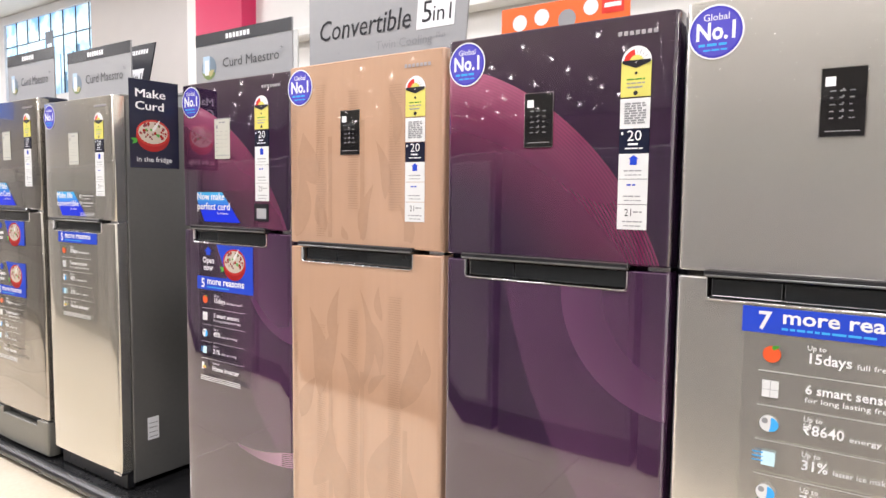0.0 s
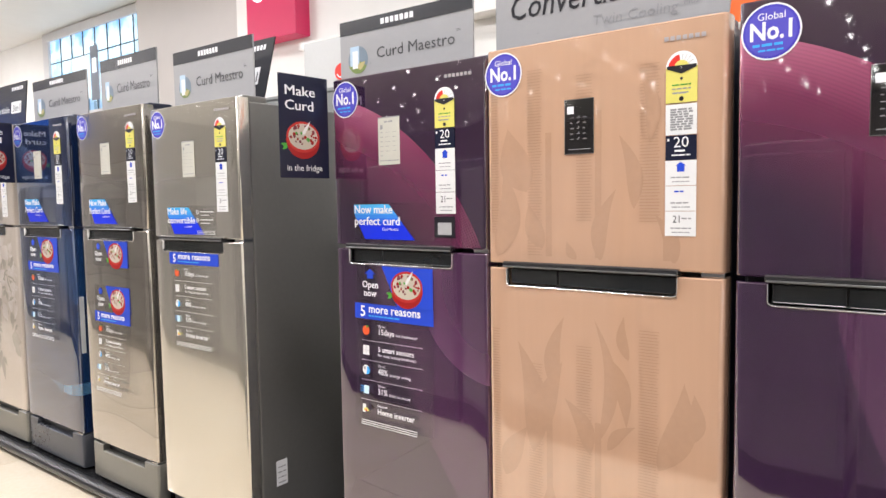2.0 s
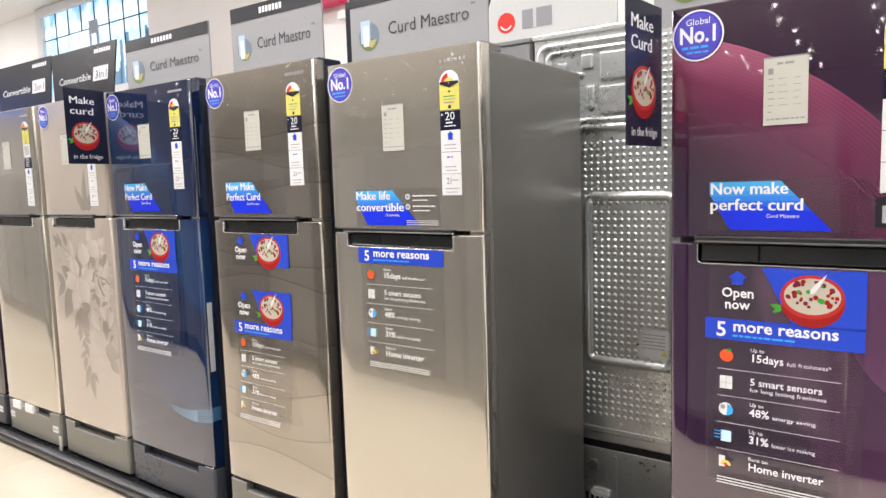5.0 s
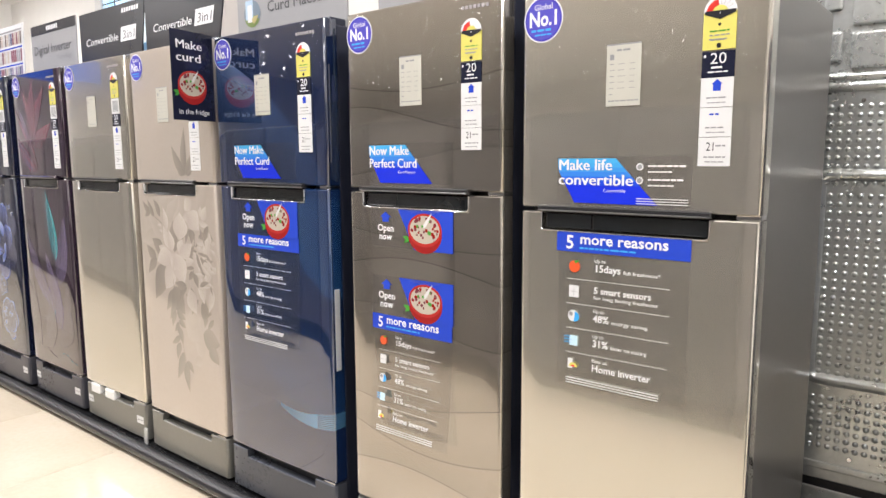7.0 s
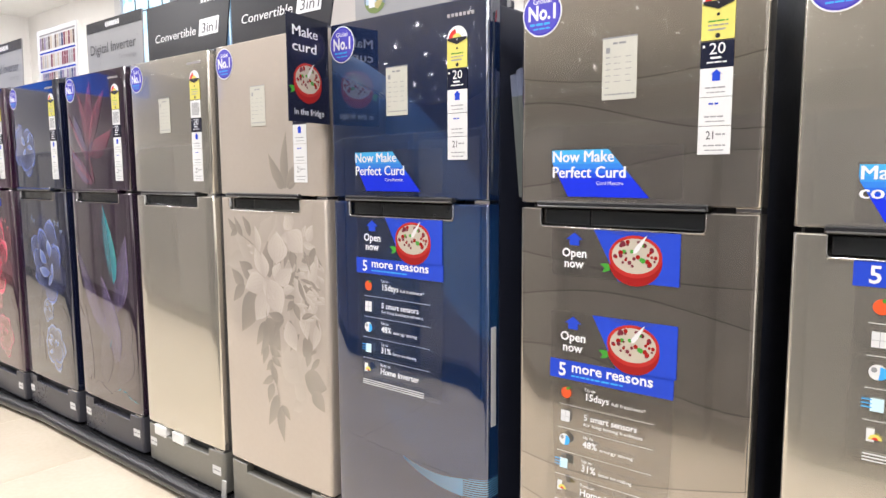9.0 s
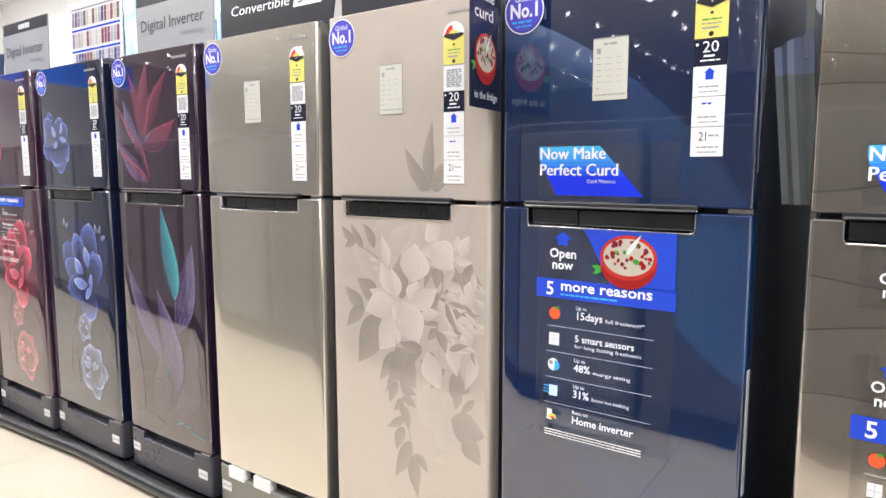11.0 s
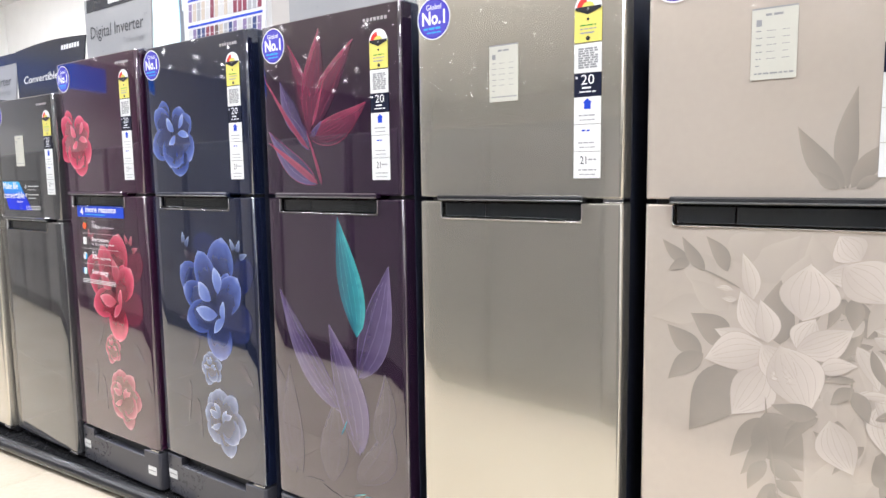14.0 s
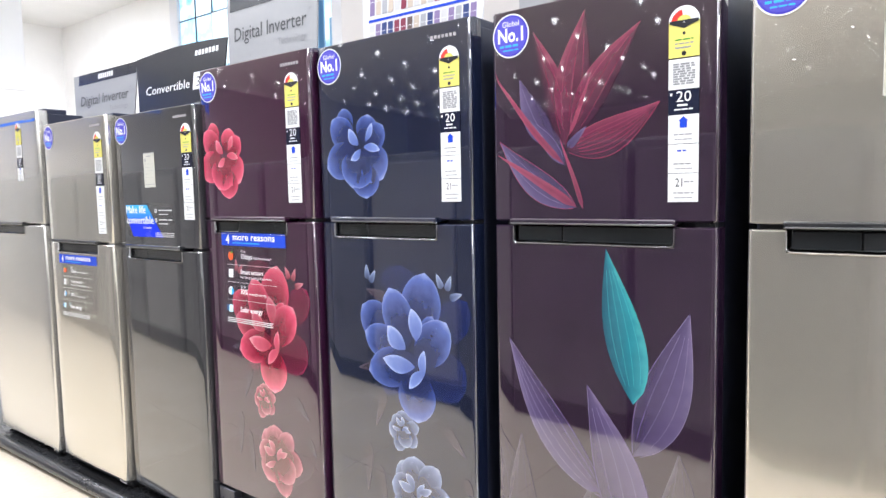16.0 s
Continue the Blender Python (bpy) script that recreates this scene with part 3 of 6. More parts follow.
# ceiling spots
spot = empty("ceiling_spotlight", pose(-13, -6.2, SOFFIT), "small round ceiling spotlight with a lit globe", "spotlight", "ceiling spots")
bm = bmesh.new()
bmesh.ops.create_cone(bm, cap_ends=True, segments=20, radius1=0.05, radius2=0.05, depth=0.03)
bmesh.ops.translate(bm, verts=bm.verts, vec=(0, 0, -0.015))
part("ring", bm, WHITE, spot)
bm = bmesh.new()
bmesh.ops.create_uvsphere(bm, u_segments=12, v_segments=8, radius=0.017)
bmesh.ops.translate(bm, verts=bm.verts, vec=(0, 0, -0.034))
part("bulb", bm, flat("spot_glow", (1.0, 0.97, 0.93), 0.3, 75.0), spot)
for ix in range(13):
    for iy in range(10):
        if ix or iy:
            copy_thing(spot, pose(-13 + ix * 1.65 + 0.12 * (iy % 2), -6.2 - iy * 1.16, SOFFIT))

# ---- plinth ----
plinth = empty("display_plinth", pose(0, 0, 0), "low black laminate plinth with a rounded edge rail", "plinth")
FRONT = [(6.3, -0.015), (-1.0, -0.02), (-2.4, -0.115), (-5.5, -0.14)]
bm = bmesh.new()
ring = [bm.verts.new((x, y, 0.06)) for x, y in FRONT] + [bm.verts.new((-5.5, 0.7, 0.06)), bm.verts.new((6.3, 0.7, 0.06))]
top = bm.faces.new(ring)
ext = bmesh.ops.extrude_face_region(bm, geom=[top])
bmesh.ops.translate(bm, verts=[v for v in ext["geom"] if isinstance(v, bmesh.types.BMVert)], vec=(0, 0, -0.06))
bmesh.ops.recalc_face_normals(bm, faces=bm.faces[:])
part("deck", bm, PLINTH, plinth, "black deck")
for (xa, ya), (xb, yb) in zip(FRONT, FRONT[1:]):
    part("edge_rail", tube((xa, ya - 0.012, 0.04), (xb, yb - 0.012, 0.04), 0.028, 14), RAIL, plinth, "dark rounded rail")

# ---- refrigerators ----
BASE = 0.062
BULGE = 0.004


def door_front(w):
    """Plan of a door's front: rounded corners and a slight bow."""
    r, pts = 0.012, []
    for k in range(5):
        a = math.pi / 2 * k / 4
        pts.append((r * (1 - math.cos(a)), r * (1 - math.sin(a)) + BULGE))
    for k in range(1, 12):
        x = r + (w - 2 * r) * k / 12
        pts.append((x, BULGE * (2 * x / w - 1) ** 2))
    for k in range(5):
        a = math.pi / 2 * (1 - k / 4)
        pts.append((w - r * (1 - math.cos(a)), r * (1 - math.sin(a)) + BULGE))
    return pts


def door_mesh(w, z0, z1, material, notch=None, depth=0.055):
    """A refrigerator door, swept along its plan; notch (x0, x1, drop) lowers its top edge for a grip pocket."""
    pts = door_front(w)
    def fy(x):
        for (xa, ya), (xb, yb) in zip(pts, pts[1:]):
            if xa <= x <= xb:
                return ya + (yb - ya) * (x - xa) / max(xb - xa, 1e-9)
        return 0.0
    xs = sorted({p[0] for p in pts} | (set(notch[:2]) if notch else set()))
    g, e = Geo(), 0.003
    verts, faces, index = [], [], {}
    def V(x, y, z):
        key = (round(x, 5), round(y, 5), round(z, 5))
        if key not in index:
            index[key] = len(verts)
            verts.append((x, y, z))
        return index[key]
    def topz(xa, xb):
        return z1 - notch[2] if notch and notch[0] - 1e-6 <= xa and xb <= notch[1] + 1e-6 else z1
    for xa, xb in zip(xs, xs[1:]):
        ya, yb, t = fy(xa), fy(xb), topz(xa, xb)
        rows = [(z0, e), (z0 + e, 0), (t - e, 0), (t, e)]
        for (za, oa), (zb, ob) in zip(rows, rows[1:]):
            faces.append((V(xa, ya + oa, za), V(xb, yb + oa, za), V(xb, yb + ob, zb), V(xa, ya + ob, zb)))
        faces.append((V(xa, ya + e, t), V(xb, yb + e, t), V(xb, depth, t), V(xa, depth, t)))
        faces.append((V(xa, depth, z0), V(xb, depth, z0), V(xb, yb + e, z0), V(xa, ya + e, z0)))
    for x, s in ((0.0, 1), (w, -1)):
        y = fy(x)
        q = [V(x, y + e, z0), V(x, y, z0 + e), V(x, y, z1 - e), V(x, y + e, z1), V(x, depth, z1), V(x, depth, z0)]
        faces.append(tuple(q[::s]))
    if notch:
        for x, s in ((notch[0], 1), (notch[1], -1)):
            y = fy(x)
            q = [V(x, y + e, z1 - notch[2]), V(x, y, z1 - e), V(x, y + e, z1), V(x, depth, z1), V(x, depth, z1 - notch[2])]
            faces.append(tuple(q[::-s]))
    g.add(verts, faces, material)
    me = g.mesh("door", True)
    me.set_sharp_from_angle(angle=radians(32))
    return me


DOORS = {}


def on_door(w, step=0.00025, door=None):
    """Place function on the bowed front of a door; with a door given, prints stop at its edges and grip pocket."""
    lim = DOORS.get(door)

    def place(u, v, layer=0):
        if lim:
            u = min(max(u, 0.010), w - 0.012)
            v = min(max(v, lim[0]), lim[1] - (lim[4] if lim[2] < u < lim[3] else 0))
        return (u, BULGE * (2 * u / w - 1) ** 2 - (0.0006 if lim else 0.0016) - layer * step, v)
    return place


def badge(S, u, v, r=0.053):
    S.disc(u, v, r, WHITE, 0)
    S.disc(u, v, r * 0.94, BADGE, 1)
    S.disc(u, v, r * 0.86, flat("lighter_violet_ink", (0.09, 0.08, 0.46), 0.15), 2)
    S.text("Global", u, v + r * 0.42, r * 0.36, WHITE, 3, align="C")
    S.text("No.1", u - 0.001, v - r * 0.26, r * 0.88, WHITE, 3, align="C", width=r * 1.42, bold=0.028)
    S.bars(u - r * 0.6, u + r * 0.6, v - r * 0.5, r * 0.15, SKYINK, 3, seed=3)
    S.bars(u - r * 0.42, u + r * 0.42, v - r * 0.68, r * 0.1, SKYINK, 3, seed=5)


def energy_label(S, u0, u1, v0, v1, code=True):
    """Star-rating sticker over a strip of warranty panels."""
    w = u1 - u0
    um = (u0 + u1) / 2
    top = v1 - w / 2
    S.disc(um, top, w / 2, WHITE, 0, 18, 0, 180)
    S.disc(um, top - 0.002, w * 0.43, REDINK, 1, 8, 100, 180)
    S.disc(um, top - 0.002, w * 0.24, YELLOW, 2, 14, 0, 180)
    for k in range(4):
        S.disc(um, top - 0.002, w * 0.44, GREYINK, 1, 2, 30 + k * 18, 32 + k * 18)
    S.rect(u0, u1, top - 0.105 + w / 2, top, YELLOW, 0)
    S.poly([(u0 + w * 0.03, top - 0.003), (u0 + w * 0.03, top + 0.003), (u1 - w * 0.03, top + 0.003), (u1 - w * 0.03, top - 0.003), (um, top - 0.014)], INK, 3)
    S.text("*", um, top - 0.007, 0.010, WHITE, 4, align="C")
    yb = top - 0.105 + w / 2
    S.disc(um, top - 0.024, w * 0.05, INK, 2, 10)
    for k in range(3):
        S.bars(u0 + w * 0.2, u1 - w * 0.2, top - 0.038 - k * 0.008, 0.0045, GREEN if k == 0 else GREYINK, 1, seed=k + 2)
    S.bars(u0 + w * 0.25, u1 - w * 0.25, yb + 0.018, 0.005, GREYINK, 1, seed=8)
    S.disc(um, yb + 0.008, w * 0.08, INK, 1, 8)
    v = yb - 0.003
    if code:
        S.rect(u0, u1, v - w * 0.98, v, PAPER, 0)
        for k in range(9):
            S.bars(u0 + w * 0.15, u1 - w * 0.13, v - w * (0.20 + 0.079 * k), w * 0.095, GREYINK, 1, seed=k + 40)
        v -= w * 1.0
    h = w * 0.80
    S.rect(u0, u1, v - h, v, NAVY, 0)
    S.text("20", um, v - h * 0.48, h * 0.62, WHITE, 2, align="C", width=w * 0.5)
    S.bars(u0 + w * 0.3, u1 - w * 0.3, v - h * 0.66, w * 0.1, WHITE, 2, seed=2)
    S.bars(u0 + w * 0.2, u1 - w * 0.2, v - h * 0.82, w * 0.07, WHITE, 2, seed=6)
    S.rect(u0 + w * 0.06, u0 + w * 0.13, v - h * 0.22, v - h * 0.12, WHITE, 2)
    v -= h
    each = (v - v0) / 3
    for k in range(3):
        a, b = v - (k + 1) * each, v - k * each
        S.rect(u0, u1, a + 0.0006, b - 0.0006, PAPER, 0)
        if k == 0:
            S.rect(um - w * 0.12, um + w * 0.12, b - each * 0.45, b - each * 0.22, BLUEINK, 1)
            S.poly([(um - w * 0.17, b - each * 0.22), (um + w * 0.17, b - each * 0.22), (um, b - each * 0.06)], BLUEINK, 1)
        elif k == 1:
            S.bars(um - w * 0.2, um + w * 0.2, b - each * 0.26, w * 0.09, BLUEINK, 1, seed=4)
        else:
            S.text("21", u0 + w * 0.24, b - each * 0.46, each * 0.42, INK, 1, width=w * 0.24)
            S.bars(u0 + w * 0.54, u1 - w * 0.16, b - each * 0.32, w * 0.08, GREYINK, 1, seed=9)
        S.bars(u0 + w * 0.18, u1 - w * 0.15, a + each * 0.30, w * 0.07, GREYINK, 1, seed=k + 11)
        S.bars(u0 + w * 0.22, u1 - w * 0.2, a + each * 0.14, w * 0.055, GREYINK, 1, seed=k + 21)


def paper_slip(S, u0, u1, v0, v1):
    S.rect(u0, u1, v0, v1, SLIP, 0, 2)
    S.rect(u0, u1, v1 - 0.003, v1, GREYINK, 1)
    w = u1 - u0
    S.bars(u0 + w * 0.3, u1 - w * 0.2, v1 - 0.016, 0.007, GREYINK, 1, seed=3)
    S.rect(u0 + w * 0.1, u0 + w * 0.22, v1 - 0.034, v1 - 0.022, GREYINK, 1)
    rnd = random.Random(7)
    for k in range(6):
        v = v1 - 0.044 - k * 0.013
        S.bars(u0 + w * 0.1, u0 + w * 0.24, v, 0.003, GREYINK, 1, seed=k)
        if k < 5:
            S.bars(u0 + w * 0.34, u0 + w * rnd.uniform(0.5, 0.6), v, 0.002, GREYINK, 1, seed=k + 9)
            S.bars(u0 + w * 0.68, u0 + w * 0.84, v, 0.002, GREYINK, 1, seed=k + 19)
    S.bars(u0 + w * 0.08, u1 - w * 0.06, v0 + 0.010, 0.005, GREYINK, 1, seed=31)


PANEL_GREY = flat("panel_grey_ink", (0.22, 0.22, 0.23), 0.3)


def touch_panel(S, u0, u1, v0, v1):
    S.rect(u0, u1, v0, v1, BLACK_GLASS, 2, 2)
    S.rect(u0 - 0.0015, u1 + 0.0015, v0 - 0.0015, v1 + 0.0015, CHROME, 1, 2)
    w, h = u1 - u0, v1 - v0
    S.rect(u0 + w * 0.08, u0 + w * 0.32, v1 - h * 0.26, v1 - h * 0.12, WHITE, 3)
    for r in range(5):
        for c in range(3):
            S.bars(u0 + w * (0.2 + 0.22 * c), u0 + w * (0.33 + 0.22 * c), v1 - h * (0.34 + 0.10 * r), 0.0032, PANEL_GREY, 3, seed=r * 3 + c)
        S.disc(u0 + w * 0.5, v1 - h * (0.31 + 0.10 * r), 0.0016, PANEL_GREY, 3, 8)
    S.bars(u0 + w * 0.12, u1 - w * 0.1, v0 + h * 0.07, 0.003, GREYINK, 3, seed=5)


def slogan(S, u0, u1, v0, v1, first, second, small):
    """Clear sticker with a slanted blue flash and two lines of lettering."""
    w, h = u1 - u0, v1 - v0
    S.clear_sheet(u0 - 0.004, u1, v0, v1)
    n = 10
    for k in range(n):
        a, b = k / n, (k + 1) / n
        q = min(max((a - 0.05) / 0.5, 0.0), 1.0)
        ink = flat("flash_blue_%s" % "abcdefghij"[k], (0.07 - 0.058 * q, 0.40 - 0.368 * q, 0.76 - 0.10 * q), 0.25)
        va, vb = v1 - h * (0.05 + 0.93 * a), v1 - h * (0.05 + 0.93 * b)
        ua, ub = max(0.0, 0.19 * a - 0.05), max(0.0, 0.19 * b - 0.05)
        S.poly([(u0 + w * ub, vb), (u0 + w * (0.46 + 0.31 * b), vb), (u0 + w * (0.46 + 0.31 * a), va), (u0 + w * ua, va)], ink, 2)
    for k in (0.0, 0.0009, 0.0018):
        S.text(first, u0 + k, v1 - h * 0.29, h * 0.32, WHITE, 4, width=w * (0.43 if "ake l" in first else 0.50))
        S.text(second, u0 + k, v1 - h * 0.60, h * 0.32, WHITE, 4, width=w * 0.59)
    S.text(small, u0 + w * 0.37, v1 - h * 0.74, h * 0.10, WHITE, 4)
    if "life" in first:
        for k in range(2):
            S.disc(u0 + w * 0.64, v1 - h * (0.22 + 0.27 * k), 0.008, WHITE, 3, 14)
            S.disc(u0 + w * 0.64, v1 - h * (0.22 + 0.27 * k), 0.0058, GREYINK, 4, 14)
            S.bars(u0 + w * 0.70, u0 + w * 0.96, v1 - h * (0.22 + 0.27 * k), 0.006, PAPER, 3, seed=k)
            S.bars(u0 + w * 0.70, u0 + w * 0.88, v1 - h * (0.33 + 0.27 * k), 0.0045, PAPER, 3, seed=k + 4)
        for k in range(3):
            S.rect(u0 + w * 0.62, u0 + w * 0.98, v0 + h * (0.04 + 0.05 * k), v0 + h * (0.055 + 0.05 * k), PAPER, 3)


BERRY = flat("berry_ink", (0.14, 0.010, 0.025), 0.3)


def curd_bowl(S, u, v, r, layer):
    S.disc(u, v - r * 0.06, r, BOWL, layer, 26, rz=r * 0.90)
    S.disc(u, v + r * 0.10, r * 0.99, flat("bowl_rim", (0.42, 0.03, 0.025), 0.25), layer + 1, 26, rz=r * 0.76)
    S.disc(u, v + r * 0.12, r * 0.87, CREAM, layer + 2, 26, rz=r * 0.63)
    rnd = random.Random(2)
    for k in range(36):
        a, q = rnd.uniform(0, 6.28), rnd.uniform(0.02, 0.95) ** 0.6
        S.disc(u + r * 0.8 * q * math.cos(a), v + r * 0.12 + r * 0.57 * q * math.sin(a), r * rnd.uniform(0.045, 0.10), (BERRY, BOWL, BERRY, BERRY, GREEN, BOWL)[k % 6], layer + 3 + 0.01 * k, 8)
    S.leaf(u - r * 0.05, v + r * 0.2, r * 0.85, r * 0.17, 55, PAPER, layer + 4)
    S.leaf(u - r * 0.95, v - r * 0.35, r * 0.38, r * 0.20, 165, GREEN, layer)
    S.leaf(u - r * 0.95, v - r * 0.35, r * 0.34, r * 0.18, 215, GREEN, layer)


def open_card(S, u0, u1, v0, v1):
    w, h = u1 - u0, v1 - v0
    S.clear_sheet(u0, u1, v0, v1, 0.0015)
    S.poly([(u0 + w * 0.56, v0), (u1, v0), (u1, v1), (u0 + w * 0.36, v1)], BLUEINK, 1)
    S.rect(u0 + w * 0.16, u0 + w * 0.24, v0 + h * 0.66, v0 + h * 0.78, BLUEINK, 1)
    S.poly([(u0 + w * 0.13, v0 + h * 0.78), (u0 + w * 0.27, v0 + h * 0.78), (u0 + w * 0.20, v0 + h * 0.92)], BLUEINK, 1)
    S.text("Open", u0 + w * 0.20, v0 + h * 0.42, h * 0.25, WHITE, 2, align="C", bold=0.02)
    S.text("now", u0 + w * 0.20, v0 + h * 0.20, h * 0.25, WHITE, 2, align="C", bold=0.02)
    curd_bowl(S, u0 + w * 0.68, v0 + h * 0.46, w * 0.20, 2)


ROWS5 = (("Up to", "15days", "full freshness*"), ("", "5 smart sensors", "for long lasting freshness"), ("Up to", "48%", "energy saving"), ("Up to", "31%", "faster ice making"), ("Runs on", "Home inverter", ""))
ROWS7 = (("Up to", "15days", "full freshness*"), ("", "6 smart sensors", "for long lasting freshness"), ("Up to", "\u20b98640", "energy saving"), ("Up to", "31%", "faster ice making"), ("Up to", "70%", "moisture"), ("", "", ""))
ROWS4 = (("Up to", "15days", "full freshness*"), ("", "Smart sensors", "for long lasting freshness"), ("Up to", "30%", "energy saving"), ("", "Solar energy", ""))


def icon(S, kind, u, v, r, layer):
    if kind == 0:
        S.disc(u, v, r, flat("tomato", (0.72, 0.10, 0.03), 0.3), layer, 16)
        S.leaf(u, v + r * 0.7, r * 0.9, r * 0.5, 20, GREEN, layer + 1)
    elif kind == 1:
        S.rect(u - r * 0.9, u + r * 0.9, v - r, v + r, PAPER, layer)
        S.rect(u - r * 0.02, u + r * 0.04, v - r, v + r, GREYINK, layer + 1)
        S.rect(u - r * 0.9, u + r * 0.9, v - r * 0.1, v - r * 0.05, GREYINK, layer + 1)
    elif kind == 2:
        S.disc(u, v, r, PAPER, layer, 16)
        S.disc(u + r * 0.25, v - r * 0.1, r * 0.85, SKYINK, layer + 1, 14, -100, 90)
        S.disc(u - r * 0.4, v + r * 0.3, r * 0.35, GREYINK, layer + 1, 10)
    elif kind == 3:
        S.rect(u - r * 0.6, u + r * 0.9, v - r * 0.9, v + r * 0.8, flat("ice_blue", (0.55, 0.75, 0.85), 0.3), layer)
        for k in range(3):
            S.rect(u - r * 1.6, u - r * 0.4, v - r * 0.5 + k * r * 0.5, v - r * 0.36 + k * r * 0.5, SKYINK, layer + 1)
    else:
        S.rect(u - r * 0.8, u + r * 0.1, v - r * 0.7, v + r, PAPER, layer)
        S.disc(u + r * 0.2, v - r * 0.4, r * 0.75, YELLOW, layer + 1, 14, 0, 180)
        S.disc(u + r * 0.2, v - r * 0.4, r * 0.35, REDINK, layer + 2, 10, 0, 180)


def reasons(S, u0, u1, v0, v1, number, rows, banner=0.046, curl=0.014):
    """Clear film with a blue banner and rows of small icons and lettering."""
    w = u1 - u0
    S.clear_sheet(u0 + 0.004, u1, v0, v1, curl)
    S.rect(u0, u1, v1 - banner, v1, BLUEINK, 1, 3)
    S.text(number, u0 + w * 0.075, v1 - banner * 0.84, banner * 0.98, WHITE, 3, bold=0.018)
    S.text("more reasons", u0 + w * 0.19, v1 - banner * 0.56, banner * 0.74, WHITE, 3, width=w * 0.66, bold=0.02)
    S.bars(u0 + w * 0.19, u0 + w * 0.62, v1 - banner * 0.82, banner * 0.14, SKYINK, 3, seed=4)
    n = len(rows)
    each = (v1 - banner - v0 - 0.028) / n
    for k, (lead, main, tail) in enumerate(rows):
        v = v1 - banner - 0.006 - (k + 0.62) * each
        icon(S, min(k, 4) if n < 6 else (0, 1, 2, 3, 2, 1)[k], u0 + w * 0.15, v + 0.008, each * 0.24, 2)
        if lead:
            S.text(lead, u0 + w * 0.31, v + each * 0.36, each * 0.20, WHITE, 2)
        if main:
            big = each * (0.40 if "sensors" not in main else 0.36)
            length = lettering(main)[2] * big
            up = each * 0.14 if "sensors" in main else 0
            S.text(main, u0 + w * 0.31, v + up, big, WHITE, 2, width=min(length, w * 0.6), bold=0.014)
            if tail and "sensors" in main:
                S.text(tail, u0 + w * 0.31, v - each * 0.10, each * 0.20, WHITE, 2, width=w * 0.48)
            elif tail:
                S.text(tail, u0 + w * 0.33 + length, v, each * 0.20, WHITE, 2, width=w * 0.27)
        if k < n - 1:
            S.rect(u0 + w * 0.09, u0 + w * 0.87, v1 - banner - 0.006 - (k + 1) * each, v1 - banner - 0.005 - (k + 1) * each, PAPER, 2)
    for k in range(3):
        S.rect(u0 + w * 0.10, u0 + w * 0.82, v0 + 0.006 + k * 0.006, v0 + 0.0085 + k * 0.006, PAPER, 2)


DARK_CHROME = mat("dark_chrome_trim", (0.42, 0.42, 0.44), 0.15, 1.0)


def trim_bead(x0, x1, z0, z1, r=0.010, t=0.0012):
    """A bead that runs down one end of a grip pocket, round its lower corners and up the other end."""
    line = [(x0, z1)] + [(x0 + r - r * math.cos(radians(18 * k)), z0 + r - r * math.sin(radians(18 * k))) for k in range(6)]
    line += [(x1 - r + r * math.sin(radians(18 * k)), z0 + r - r * math.cos(radians(18 * k))) for k in range(6)] + [(x1, z1)]
    bm, rings = bmesh.new(), []
    for k, (x, z) in enumerate(line):
        (xa, za), (xb, zb) = line[max(k - 1, 0)], line[min(k + 1, len(line) - 1)]
        d = math.hypot(xb - xa, zb - za)
        nx, nz = -(zb - za) / d, (xb - xa) / d
        rings.append([bm.verts.new((x + nx * o, y, z + nz * o)) for o, y in ((-t, 0.012), (-t, -0.0006), (0.0, -0.002), (t, -0.0006), (t, 0.012))])
    for a, b in zip(rings, rings[1:]):
        for k in range(4):
            bm.faces.new((a[k], a[k + 1], b[k + 1], b[k])).smooth = True
    bmesh.ops.recalc_face_normals(bm, faces=bm.faces[:])
    return bm


